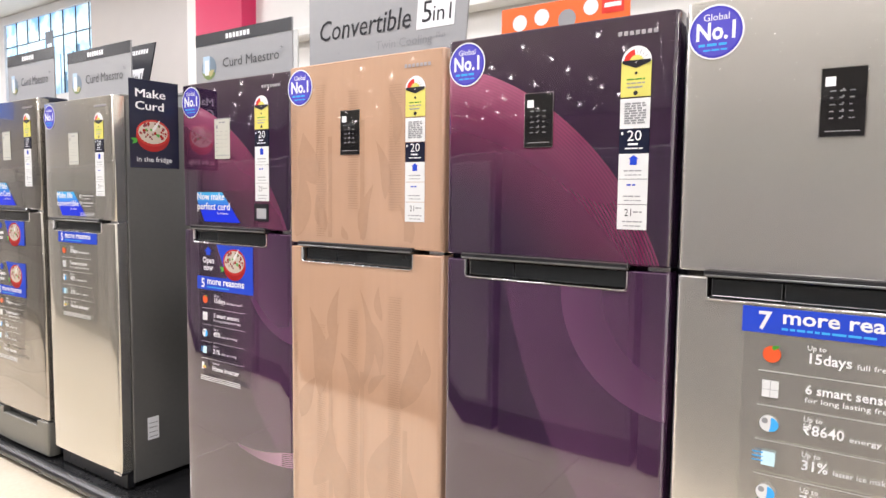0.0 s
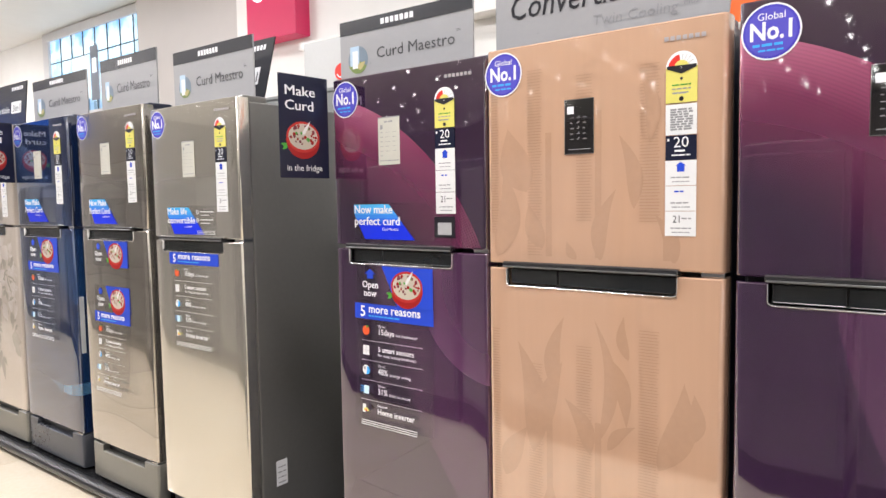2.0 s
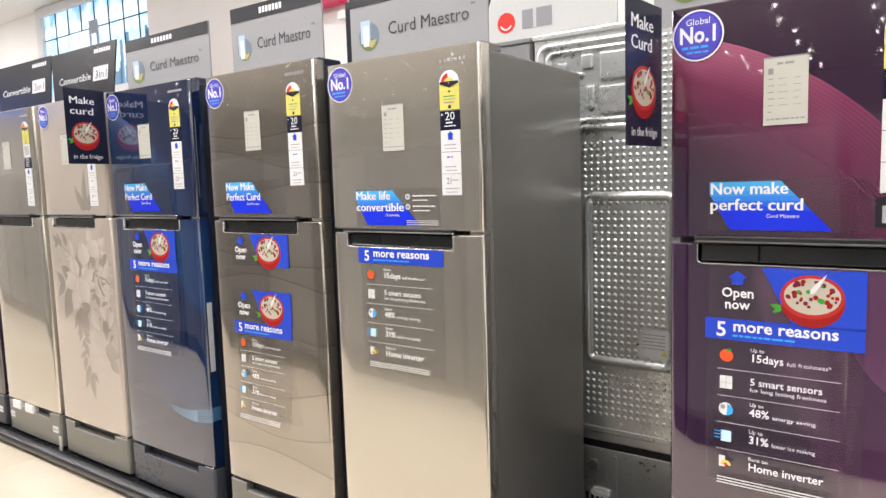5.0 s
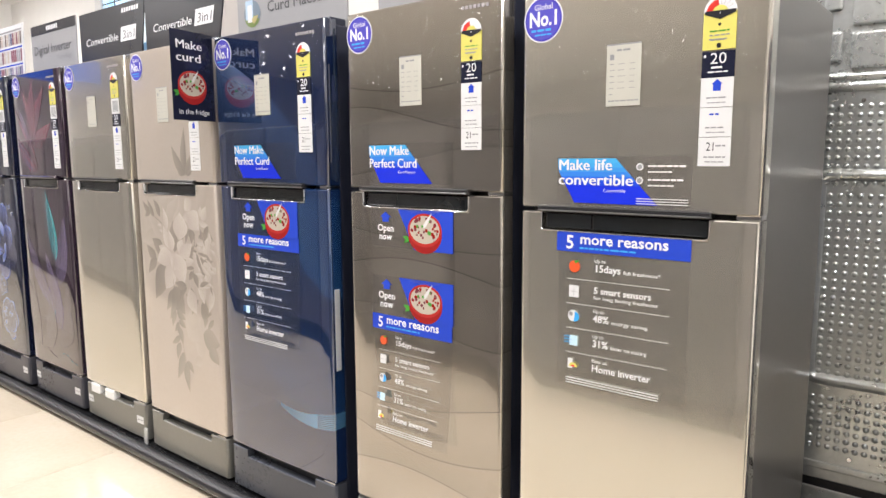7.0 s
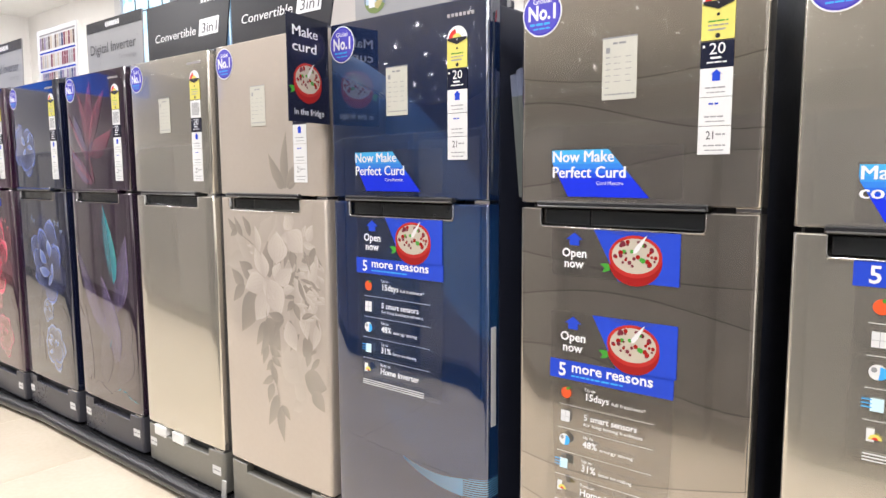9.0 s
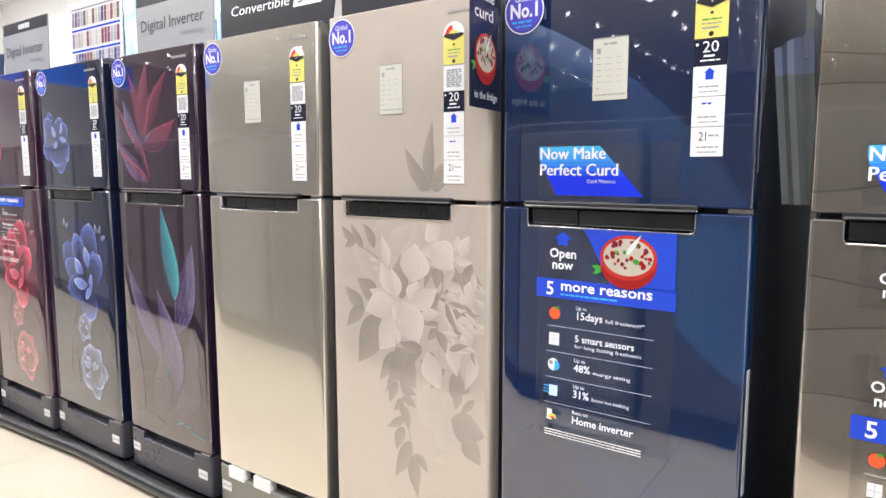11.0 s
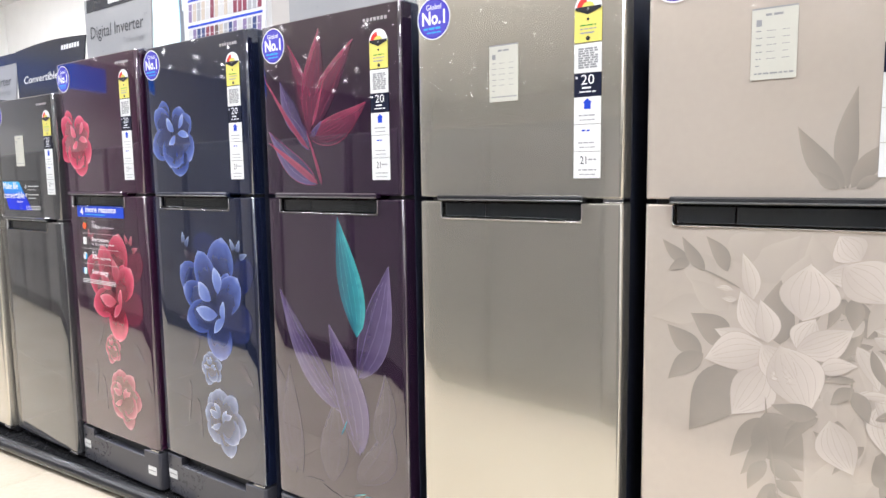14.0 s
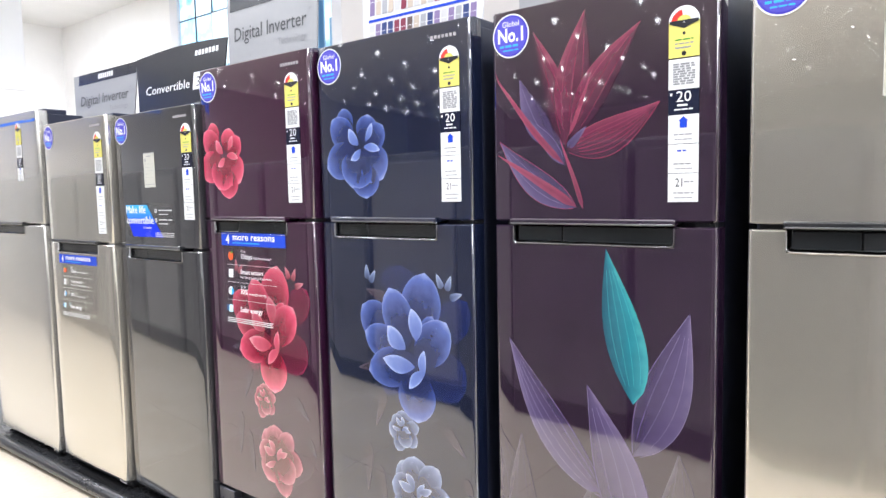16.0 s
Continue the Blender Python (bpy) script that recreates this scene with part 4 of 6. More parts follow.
def fridge(x0, w, yf, top, split, low, label, doors, side, drawer=None, pocket=None, glassy=False, brand=True):
    """A two-door refrigerator on the plinth: body, doors with a grip, and a base drawer or a plain foot. Heights are above the floor."""
    T, M, L = top - BASE, split - BASE, low - BASE
    th = empty("refrigerator", pose(x0, yf, BASE), label, "refrigerator", "refrigerators in the row")
    part("body", block(0.004, w - 0.004, 0.062, 0.655 if side is SIDE_GREY else 0.73, 0.02, T - 0.012, 0.006), side, th)
    part("gasket", block(0.012, w - 0.012, 0.05, 0.066, L + 0.01, T - 0.02, 0.002), BLACK, th)
    for fx in (0.05, w - 0.05):
        for fy in (0.09, 0.58):
            part("foot", tube((fx, fy, -0.002), (fx, fy, 0.024), 0.018, 10), BLACK, th)
    part("hinge_cover", block(w - 0.13, w - 0.015, 0.045, 0.15, T - 0.014, T + 0.012, 0.006), SIDE_DARK if side is not SIDE_GREY else SIDE_GREY, th)
    nx0, nx1 = pocket or (0.075, w - 0.095)
    drop = 0.043
    up = part("freezer_door", door_mesh(w, M + 0.006, T, doors[0]), None, th)
    lo = part("main_door", door_mesh(w, L, M - 0.006, doors[1], (nx0, nx1, drop)), None, th)
    # grip pocket and the lip of the door above it
    part("grip_pocket", block(nx0 + 0.002, nx1 - 0.002, 0.028, 0.054, M - 0.006 - drop + 0.001, M - 0.004, 0.004), BLACK_GLASS if glassy else POCKET, lo)
    sx = nx0 + (nx1 - nx0) * 0.32
    part("pocket_face", block(nx0 + 0.006, sx, 0.012, 0.026, M - 0.006 - drop + 0.004, M - 0.008, 0.003), POCKET, lo)
    part("pocket_face", block(sx + 0.002, nx1 - 0.006, 0.010, 0.026, M - 0.006 - drop + 0.004, M - 0.008, 0.003), POCKET, lo)
    part("pocket_trim", trim_bead(nx0, nx1, M - 0.006 - drop, M - 0.008), DARK_CHROME if glassy else CHROME, lo, "thin bright trim round the grip")
    part("grip_lip", block(nx0 - 0.004, nx1 + 0.006, -0.013, 0.05, M - 0.004, M + 0.012, 0.004, 3), doors[0] if glassy else LIP, up, "projecting grip lip")
    part("lip_edge", block(nx0, nx1 + 0.002, -0.0145, -0.006, M - 0.0025, M + 0.0015, 0.001), LIP_EDGE, up)
    part("middle_hinge", block(w - 0.05, w - 0.002, 0.014, 0.06, M - 0.0055, M + 0.0055, 0.002), CHROME if not glassy else BLACK, th)
    DOORS[up.name], DOORS[lo.name] = (M + 0.022, T - 0.006, 0, 0, 0), (L + 0.006, M - 0.014, nx0 - 0.008, nx1 + 0.008, drop)
    if brand:
        S = Sheet(on_door(w))
        for k in range(7):
            S.rect(w - 0.125 + k * 0.0125, w - 0.116 + k * 0.0125, T - 0.042, T - 0.033, flat("badge_metal", (0.34, 0.32, 0.33), 0.3), 0)
        tagged(part("maker_mark", S.geo, None, up, "small row of plain metallic marks"), kind="stuff")
    if drawer:
        dr = part("base_drawer", door_mesh(w, 0.012, L - 0.012, drawer, (0.10, w - 0.10, 0.028)), None, th, "base drawer front")
        part("drawer_slot", block(0.102, w - 0.102, 0.03, 0.05, L - 0.044, L - 0.014, 0.003), BLACK, dr)
        part("door_foot", block(w - 0.06, w - 0.006, 0.004, 0.05, L - 0.010, L - 0.001, 0.003), CHROME, th, "chrome lower hinge")
    else:
        part("kick_panel", block(0.01, w - 0.01, 0.035, 0.07, 0.004, L - 0.006, 0.003), BLACK, th)
        part("door_foot", block(w - 0.06, w - 0.006, 0.004, 0.05, L - 0.014, L - 0.001, 0.003), CHROME, th, "chrome lower hinge")
    return th, up, lo


def stick(parent, w, name, draw, *args, label="", **kw):
    S = Sheet(on_door(w))
    draw(S, *args, **kw)
    return part(name, S.geo, None, parent, label)


def Z(v):
    return v - BASE


def dress(th, up, lo, w, top, split, lab, lab_low, code, slip=None, touch=None, label_top=None, spot_u=0.058):
    """The stickers that every unit carries."""
    stick(up, w, "round_badge", badge, spot_u, Z(top) - 0.062, label="round violet-blue sticker reading No.1")
    stick(up, w, "energy_label", energy_label, lab - 0.064, lab, Z(lab_low), Z(label_top or top - 0.065), code, label="yellow and white energy label strip")
    if slip:
        stick(up, w, "paper_slip", paper_slip, slip, slip + 0.08, Z(split) + 0.236, Z(split) + 0.37, label="cream paper slip with small print")
    if touch:
        stick(up, w, "touch_panel", touch_panel, touch, touch + 0.07, Z(split) + 0.265, Z(split) + 0.386, label="black glass touch panel")


# row from the near end of the walk to the far end
a = fridge(5.305, 0.57, -0.075, 1.695, 1.157, 0.15, "stainless steel double-door refrigerator with a seven-row sticker", (STEEL_B, STEEL_B), SIDE_DARK, pocket=(0.06, 0.49))
dress(*a, 0.57, 1.695, 1.157, 0.52, 1.24, True, touch=0.246)
stick(a[2], 0.57, "reason_sheet", reasons, 0.13, 0.50, Z(0.62), Z(1.102), "7", ROWS7, 0.05, label="clear film headed 7 more reasons")

a = fridge(4.725, 0.565, -0.073, 1.69, 1.158, 0.15, "glossy purple glass refrigerator printed with sweeping arcs", (PURPLE_TOP, PURPLE_LOW), SIDE_DARK, pocket=(0.06, 0.475))
dress(*a, 0.565, 1.69, 1.158, 0.513, 1.24, True, touch=0.222)

f2 = a = fridge(4.13, 0.57, -0.053, 1.685, 1.158, 0.15, "peach glass refrigerator with tone-on-tone leaf print", (PEACH, PEACH), SIDE_DARK, pocket=(0.055, 0.475))
dress(*a, 0.57, 1.685, 1.158, 0.513, 1.238, True, touch=0.217, spot_u=0.05)

a = fridge(3.563, 0.55, -0.033, 1.683, 1.188, 0.15, "purple glass refrigerator with curd and reasons stickers", (PURPLE_TOP, PURPLE_LOW), SIDE_DARK, pocket=(0.06, 0.44))
dress(*a, 0.55, 1.683, 1.188, 0.455, 1.285, False, slip=0.188)
S = Sheet(on_door(0.55))
S.rect(0.385, 0.452, Z(1.222), Z(1.278), INK, 0)
S.rect(0.396, 0.441, Z(1.229), Z(1.262), flat("pale_grey_ink", (0.36, 0.36, 0.37), 0.4), 1)
part("code_sticker", S.geo, None, a[1], "small black sticker with a pale square")
stick(a[1], 0.55, "slogan_sticker", slogan, 0.085, 0.385, Z(1.21), Z(1.318), "Now make", "perfect curd", "Curd Maestro", label="clear sticker reading Now make perfect curd")
stick(a[2], 0.55, "open_card", open_card, 0.085, 0.376, Z(1.022), Z(1.135), label="sticker reading Open now beside a curd bowl")
stick(a[2], 0.55, "reason_sheet", reasons, 0.078, 0.376, Z(0.655), Z(1.022), "5", ROWS5, label="clear film headed 5 more reasons")

a = fridge(2.497, 0.558, 0.0, 1.695, 1.188, 0.145, "stainless steel refrigerator with a bare grey side", (STEEL, STEEL), SIDE_GREY, pocket=(0.06, 0.46))
dress(*a, 0.558, 1.695, 1.188, 0.494, 1.292, False, slip=0.222)
stick(a[1], 0.558, "slogan_sticker", slogan, 0.105, 0.42, Z(1.205), Z(1.315), "Make life", "convertible", "Convertible", label="clear sticker reading Make life convertible")
stick(a[2], 0.558, "reason_sheet", reasons, 0.105, 0.425, Z(0.765), Z(1.137), "5", ROWS5, curl=0.004, label="clear film headed 5 more reasons")
S = Sheet(upright(0.5555, 0.126, 0.0, 90))
S.rect(0, 0.053, 0.19, 0.287, WHITE, 0)
for k in range(4):
    S.bars(0.008, 0.046, 0.20 + k * 0.02, 0.006, GREYINK, 1, seed=k)
part("side_label", S.geo, None, a[0], "small white rating label on the side")

a = fridge(1.887, 0.553, 0.0, 1.728, 1.22, 0.245, "grey wave-printed refrigerator with base drawer and two curd stickers", (WAVE, WAVE), SIDE_DARK, DRAWER_GREY, pocket=(0.06, 0.45))
dress(*a, 0.553, 1.728, 1.22, 0.491, 1.332, False, slip=0.214)
stick(a[1], 0.553, "slogan_sticker", slogan, 0.09, 0.40, Z(1.24), Z(1.355), "Now Make", "Perfect Curd", "Curd Maestro", label="clear sticker reading Now Make Perfect Curd")
stick(a[2], 0.553, "open_card", open_card, 0.09, 0.40, Z(1.055), Z(1.168), label="sticker reading Open now beside a curd bowl")
stick(a[2], 0.553, "open_card", open_card, 0.09, 0.40, Z(0.853), Z(0.97), label="sticker reading Open now beside a curd bowl")
stick(a[2], 0.553, "reason_sheet", reasons, 0.092, 0.395, Z(0.495), Z(0.853), "5", ROWS5, curl=0.026, label="clear film headed 5 more reasons")

a = fridge(1.21, 0.58, 0.0, 1.737, 1.222, 0.245, "navy glass refrigerator with a pale arc print and base drawer", (BLUE_TOP, BLUE_LOW), SIDE_DARK, DRAWER_BLUE, pocket=(0.075, 0.47))
dress(*a, 0.58, 1.737, 1.222, 0.518, 1.332, False, slip=0.236)
stick(a[1], 0.58, "slogan_sticker", slogan, 0.105, 0.435, Z(1.245), Z(1.365), "Now Make", "Perfect Curd", "Curd Maestro", label="clear sticker reading Now Make Perfect Curd")
stick(a[2], 0.58, "open_card", open_card, 0.105, 0.435, Z(1.05), Z(1.172), label="sticker reading Open now beside a curd bowl")
stick(a[2], 0.58, "reason_sheet", reasons, 0.103, 0.437, Z(0.665), Z(1.05), "5", ROWS5, label="clear film headed 5 more reasons")

for door, z0, z1, d in ((a[1], 1.30, 1.60, 0.003), (a[2], 0.625, 0.895, 0.022)):
    part("edge_strip", block(0.5795, 0.5815, 0.020, 0.020 + d, Z(z0), Z(z1), 0.0006, 1), LIP_EDGE if d < 0.005 else mat("pale_edge_strip", (0.42, 0.43, 0.43), 0.3), door, "pale strip on the door's edge")

f7 = a = fridge(0.612, 0.562, 0.0, 1.742, 1.222, 0.245, "beige refrigerator printed with taupe leaves and ivory flowers", (BEIGE_DOOR, BEIGE_DOOR), SIDE_DARK, DRAWER_GREY, pocket=(0.06, 0.445))
dress(*a, 0.562, 1.742, 1.222, 0.486, 1.27, True, slip=0.204)

f8 = a = fridge(0.0, 0.562, 0.0, 1.742, 1.222, 0.245, "plain stainless steel refrigerator with taped base drawer", (STEEL, STEEL), SIDE_DARK, DRAWER_GREY, pocket=(0.073, 0.468))
dress(*a, 0.562, 1.742, 1.222, 0.511, 1.272, True, slip=0.225)

f9 = a = fridge(-0.612, 0.555, 0.0, 1.745, 1.224, 0.245, "dark plum glass refrigerator with lily and teal leaf print", (PLUM, PLUM), SIDE_DARK, DRAWER_DARK, pocket=(0.06, 0.465), glassy=True)
dress(*a, 0.555, 1.745, 1.224, 0.515, 1.272, True)

f10 = a = fridge(-1.25, 0.578, -0.012, 1.75, 1.224, 0.24, "dark navy glass refrigerator with blue flower print", (NAVYGLASS, NAVYGLASS), SIDE_DARK, DRAWER_DARK, pocket=(0.06, 0.46), glassy=True)
dress(*a, 0.578, 1.75, 1.224, 0.545, 1.278, True)

f11 = a = fridge(-1.85, 0.585, -0.035, 1.752, 1.224, 0.235, "dark wine glass refrigerator with pink flower print", (WINE, WINE), SIDE_DARK, DRAWER_DARK, pocket=(0.06, 0.46), glassy=True)
dress(*a, 0.585, 1.752, 1.224, 0.54, 1.28, True)

a = fridge(-2.43, 0.572, -0.06, 1.638, 1.11, 0.10, "black steel refrigerator with a convertible sticker", (STEEL_BLACK, STEEL_BLACK), SIDE_DARK, pocket=(0.07, 0.46), glassy=True)
dress(*a, 0.572, 1.638, 1.11, 0.555, 1.222, False, slip=0.225)
stick(a[1], 0.572, "slogan_sticker", slogan, 0.065, 0.425, Z(1.15), Z(1.285), "Make life", "convertible", "Convertible", label="clear sticker reading Make life convertible")

a = fridge(-3.03, 0.585, -0.09, 1.648, 1.118, 0.105, "stainless steel refrigerator with a four-row sticker", (STEEL, STEEL), SIDE_DARK, pocket=(0.08, 0.47))
dress(*a, 0.585, 1.648, 1.118, 0.55, 1.16, True)
stick(a[2], 0.585, "reason_sheet", reasons, 0.09, 0.45, Z(0.78), Z(1.06), "4", ROWS4, 0.04, label="clear film headed 4 more reasons")

a = fridge(-3.80, 0.702, -0.09, 1.725, 1.19, 0.095, "plain stainless steel refrigerator with blue tape across it", (STEEL_B, STEEL_B), SIDE_DARK, pocket=(0.08, 0.5))
stick(a[1], 0.702, "energy_label", energy_label, 0.47, 0.53, Z(1.40), Z(1.68), True, label="yellow and white energy label strip")
S = Sheet(on_door(0.702))
S.rect(0.02, 0.69, Z(1.675), Z(1.688), flat("blue_tape", (0.03, 0.14, 0.62), 0.4), 0, 4)
part("tape_strip", S.geo, None, a[1], "strip of blue masking tape")

# ---- printed flowers and leaves on the doors ----
def petal(S, u, v, length, width, angle, ink, full=1.1, fat=0.62, bend=0.0, base=0.2, along=0.35, rim=0.45):
    """A round printed petal, dark at its root, with a pale rim."""
    ca, sa = math.cos(radians(angle)), math.sin(radians(angle))
    n, cuts = 12, (-1.0, -0.88, -0.55, 0.0, 0.55, 0.88, 1.0)
    S.lift += 0.05
    layer = 1 + S.lift
    kept = S.geo
    if S.pieces is not None:
        S.geo = Geo()
        S.pieces.append(S.geo)

    def at(s, f):
        half = width / 2 * max(math.sin(math.pi * s ** full), 0.0) ** fat
        a, b = s * length, bend * length * math.sin(math.pi * s) * 0.5 + f * half
        return (u + a * ca - b * sa, v + a * sa + b * ca)

    def tone(s, f):
        return base + along * s ** 1.3 + rim * max(abs(f) ** 5 * min(s * 2.2, 1.0), s ** 9)
    for k in range(n):
        s0, s1 = k / n, (k + 1) / n
        for fa, fb in zip(cuts, cuts[1:]):
            q = [(s0, fa), (s0, fb), (s1, fb), (s1, fa)]
            if k == 0:
                q = [(0.0, 0.0), q[2], q[3]]
            elif k == n - 1:
                q = [q[0], q[1], (1.0, 0.0)]
            S.poly([at(*p) for p in q[::-1]], ink, layer, [tone(*p) for p in q[::-1]])
    S.geo = kept


# petals as root across, root up, length, width and angle, about the heart of the flower, in metres
BACK_PETALS = ((0.052, 0.015, 0.164, 0.146, 307), (0.076, 0.034, 0.165, 0.106, 50), (-0.059, 0.149, 0.098, 0.134, 87), (-0.05, -0.04, 0.12, 0.08, 232))
OUTER_PETALS = ((-0.085, 0.030, 0.152, 0.122, 143), (0.001, 0.030, 0.205, 0.144, 79), (-0.027, 0.010, 0.184, 0.114, 112), (0.025, 0.015, 0.104, 0.062, 68), (-0.030, -0.012, 0.176, 0.107, 162), (0.005, -0.040, 0.175, 0.120, 52), (0.015, -0.026, 0.206, 0.120, 194), (-0.002, -0.040, 0.164, 0.138, 272))
HEART_PETALS = ((-0.036, 0.006, 0.092, 0.056, 137), (0.005, 0.034, 0.094, 0.050, 100), (-0.002, -0.041, 0.124, 0.052, 175), (0.029, -0.065, 0.076, 0.029, 88), (0.034, -0.049, 0.084, 0.034, 224))
UPPER_PETALS = ((-0.057, 0.036, 0.086, 0.057, 101), (-0.028, 0.001, 0.129, 0.073, 136), (0.013, 0.015, 0.082, 0.068, 79), (0.015, -0.002, 0.094, 0.063, 43), (-0.018, -0.004, 0.136, 0.089, 200), (0.008, 0.004, 0.115, 0.092, 309), (0.010, -0.036, 0.103, 0.087, 272), (0.0, 0.0, 0.116, 0.104, 248))
UPPER_HEART = ((-0.012, 0.012, 0.062, 0.026, 128), (0.016, 0.022, 0.055, 0.018, 62), (0.008, 0.006, 0.064, 0.020, 350), (-0.004, 0.0, 0.05, 0.02, 215))
LOWER_PETALS = ((0.019, 0.015, 0.095, 0.090, 128), (0.019, 0.015, 0.100, 0.095, 92), (0.034, 0.012, 0.110, 0.072, 50), (0.042, 0.005, 0.112, 0.085, 352), (0.010, 0.005, 0.085, 0.081, 172), (0.010, 0.0, 0.098, 0.100, 245), (0.033, -0.004, 0.130, 0.085, 284), (0.030, 0.004, 0.105, 0.092, 316))
LOWER_HEART = ((0.015, 0.013, 0.064, 0.026, 168), (0.014, 0.017, 0.051, 0.024, 130), (0.024, -0.010, 0.056, 0.020, 62), (0.015, -0.012, 0.064, 0.020, 205), (0.03, 0.01, 0.05, 0.02, 20))


def flower(S, u, v, petals, heart, ink, light, size=1.0, turn=0.0, full=1.0):
    c, q = math.cos(radians(turn)), math.sin(radians(turn))
    for group, tint in ((petals, ink), (heart, light)):
        for k, (a, b, l, w, t) in enumerate(group):
            inner = group is heart
            petal(S, u + (a * c - b * q) * size, v + (a * q + b * c) * size, l * size, w * size * full, t + turn, tint, 1.0 if inner else 1.12, 0.8 if inner else 0.6, (0.18, -0.12, 0.1)[k % 3] if inner else 0.0, 0.22 if inner else -0.30 + 0.04 * (k % 3), 0.46 if inner else 0.74, 0.44)


def print_part(parent, w, name, label, draw):
    """A printed motif: every leaf or petal a piece of its own under the door, thin strokes together."""
    S = Sheet(on_door(w, 0.0001, parent.name))
    S.pieces = []
    draw(S)
    for g in S.pieces:
        part(name, g, None, parent)
    if S.geo.f:
        tagged(part("printed_stroke", S.geo, None, parent, label), kind="stuff")


def flowers(f, w, inks, deep, pale, top, main, small, low, word):
    print_part(f[1], w, "printed_petal", "printed %s flower" % word, lambda S: flower(S, *top, UPPER_PETALS, UPPER_HEART, *inks, 1.04, 0, 1.22))

    def big(S):
        for a, b, l, wd, t in BACK_PETALS:
            petal(S, main[0] + a, main[1] + b, l, wd, t, deep, 1.15, 0.55, 0.0, 0.2, 0.3, 0.4)
        flower(S, *main, OUTER_PETALS, HEART_PETALS, *inks)
    print_part(f[2], w, "printed_petal", "large printed %s flower" % word, big)
    print_part(f[2], w, "printed_petal", "small pale printed flower", lambda S: flower(S, *small, LOWER_PETALS, LOWER_HEART, *pale, 0.52, -35, 1.15))
    print_part(f[2], w, "printed_petal", "pale printed flower", lambda S: flower(S, *low, LOWER_PETALS, LOWER_HEART, *pale, 1.0, 0, 1.12))

    def buds(S):
        for u, v, a in ((-0.18, 0.20, 95), (-0.17, 0.19, 60), (0.10, 0.19, 115), (0.115, 0.185, 70), (0.125, 0.165, 20)):
            S.leaf(main[0] + u, main[1] + v, 0.045, 0.022, a, pale[0], 1)
        for u, v, a, l in ((-0.13, -0.055, 190, 0.10), (-0.11, 0.15, 165, 0.08), (0.10, -0.20, 315, 0.10), (0.16, -0.33, 305, 0.07), (-0.12, -0.13, 250, 0.12), (-0.19, -0.30, 265, 0.16), (-0.15, -0.36, 280, 0.15)):
            S.leaf(main[0] + u, main[1] + v, l, 0.030, a, INK_GHOST, 1)
    print_part(f[2], w, "printed_bud", "scattered printed buds", buds)


HEART_BLUE = blend_ink("light_blue_petal", (0.05, 0.08, 0.28), (0.17, 0.23, 0.52), (0.46, 0.54, 0.82))
HEART_PINK = blend_ink("light_pink_petal", (0.28, 0.02, 0.05), (0.58, 0.10, 0.16), (0.80, 0.36, 0.42))
flowers(f10, 0.578, (INK_BLUE, HEART_BLUE), INK_BLUE2, (INK_PALE, INK_PALE), (0.186, Z(1.434)), (0.374, Z(0.851)), (0.308, Z(0.625)), (0.345, Z(0.432)), "blue")
flowers(f11, 0.585, (INK_PINK, HEART_PINK), INK_PINK2, (INK_ROSE, INK_ROSE), (0.145, Z(1.440)), (0.362, Z(0.842)), (0.295, Z(0.614)), (0.340, Z(0.412)), "pink")
stick(f11[2], 0.585, "reason_sheet", reasons, 0.10, 0.452, Z(0.86), Z(1.178), "4", ROWS4, 0.045, label="clear film headed 4 more reasons")


RED_RIM = flat("lily_rim", (0.30, 0.05, 0.10), 0.08)
MAUVE_RIM = flat("mauve_rim", (0.22, 0.18, 0.31), 0.08)
TEAL_RIM = flat("teal_rim", (0.06, 0.36, 0.37), 0.08)
GHOST_RIM = flat("ghost_rim", (0.13, 0.115, 0.135), 0.08)


def lily(S):
    for u, v, l, w, a, ink, rim, b, n, side in (
            (0.175, 1.40, 0.20, 0.07, 118, INK_MAUVE, None, 0.1, 1, 1), (0.206, 1.402, 0.296, 0.066, 107, INK_RED, None, -0.10, 2, -1),
            (0.213, 1.43, 0.286, 0.100, 81, INK_RED, None, 0.05, 3, 1), (0.222, 1.425, 0.295, 0.084, 55, INK_RED, None, 0.10, 3, 1),
            (0.210, 1.395, 0.243, 0.090, 23, INK_RED, RED_RIM, -0.14, 6, 1), (0.205, 1.362, 0.148, 0.052, 130, INK_MAUVE, None, -0.1, 2, 1),
            (0.234, 1.261, 0.271, 0.078, 142, INK_MAUVE, RED_RIM, 0.14, 2, 1)):
        blade(S, u, Z(v), l, w, a, ink, 1, b, rim, n, RED_RIM if ink is INK_RED else MAUVE_RIM, side=side)
    S.leaf(0.252, Z(1.256), 0.18, 0.012, 105, INK_RED, 3, 0.08, base_g=0.5)
    S.leaf(0.203, Z(1.364), 0.31, 0.017, 140, INK_RED, 3, -0.16, base_g=0.6)
    S.leaf(0.236, Z(1.262), 0.26, 0.022, 148, INK_RED, 3, 0.02, base_g=0.6)
    S.leaf(0.212, Z(1.402), 0.068, 0.02, 41, INK_MAUVE, 3, 0.05)
    S.leaf(0.216, Z(1.43), 0.16, 0.010, 62, INK_RED, 3, 0.10, base_g=0.7)


print_part(f9[1], 0.555, "printed_petal", "printed dark red lily with mauve leaves", lily)


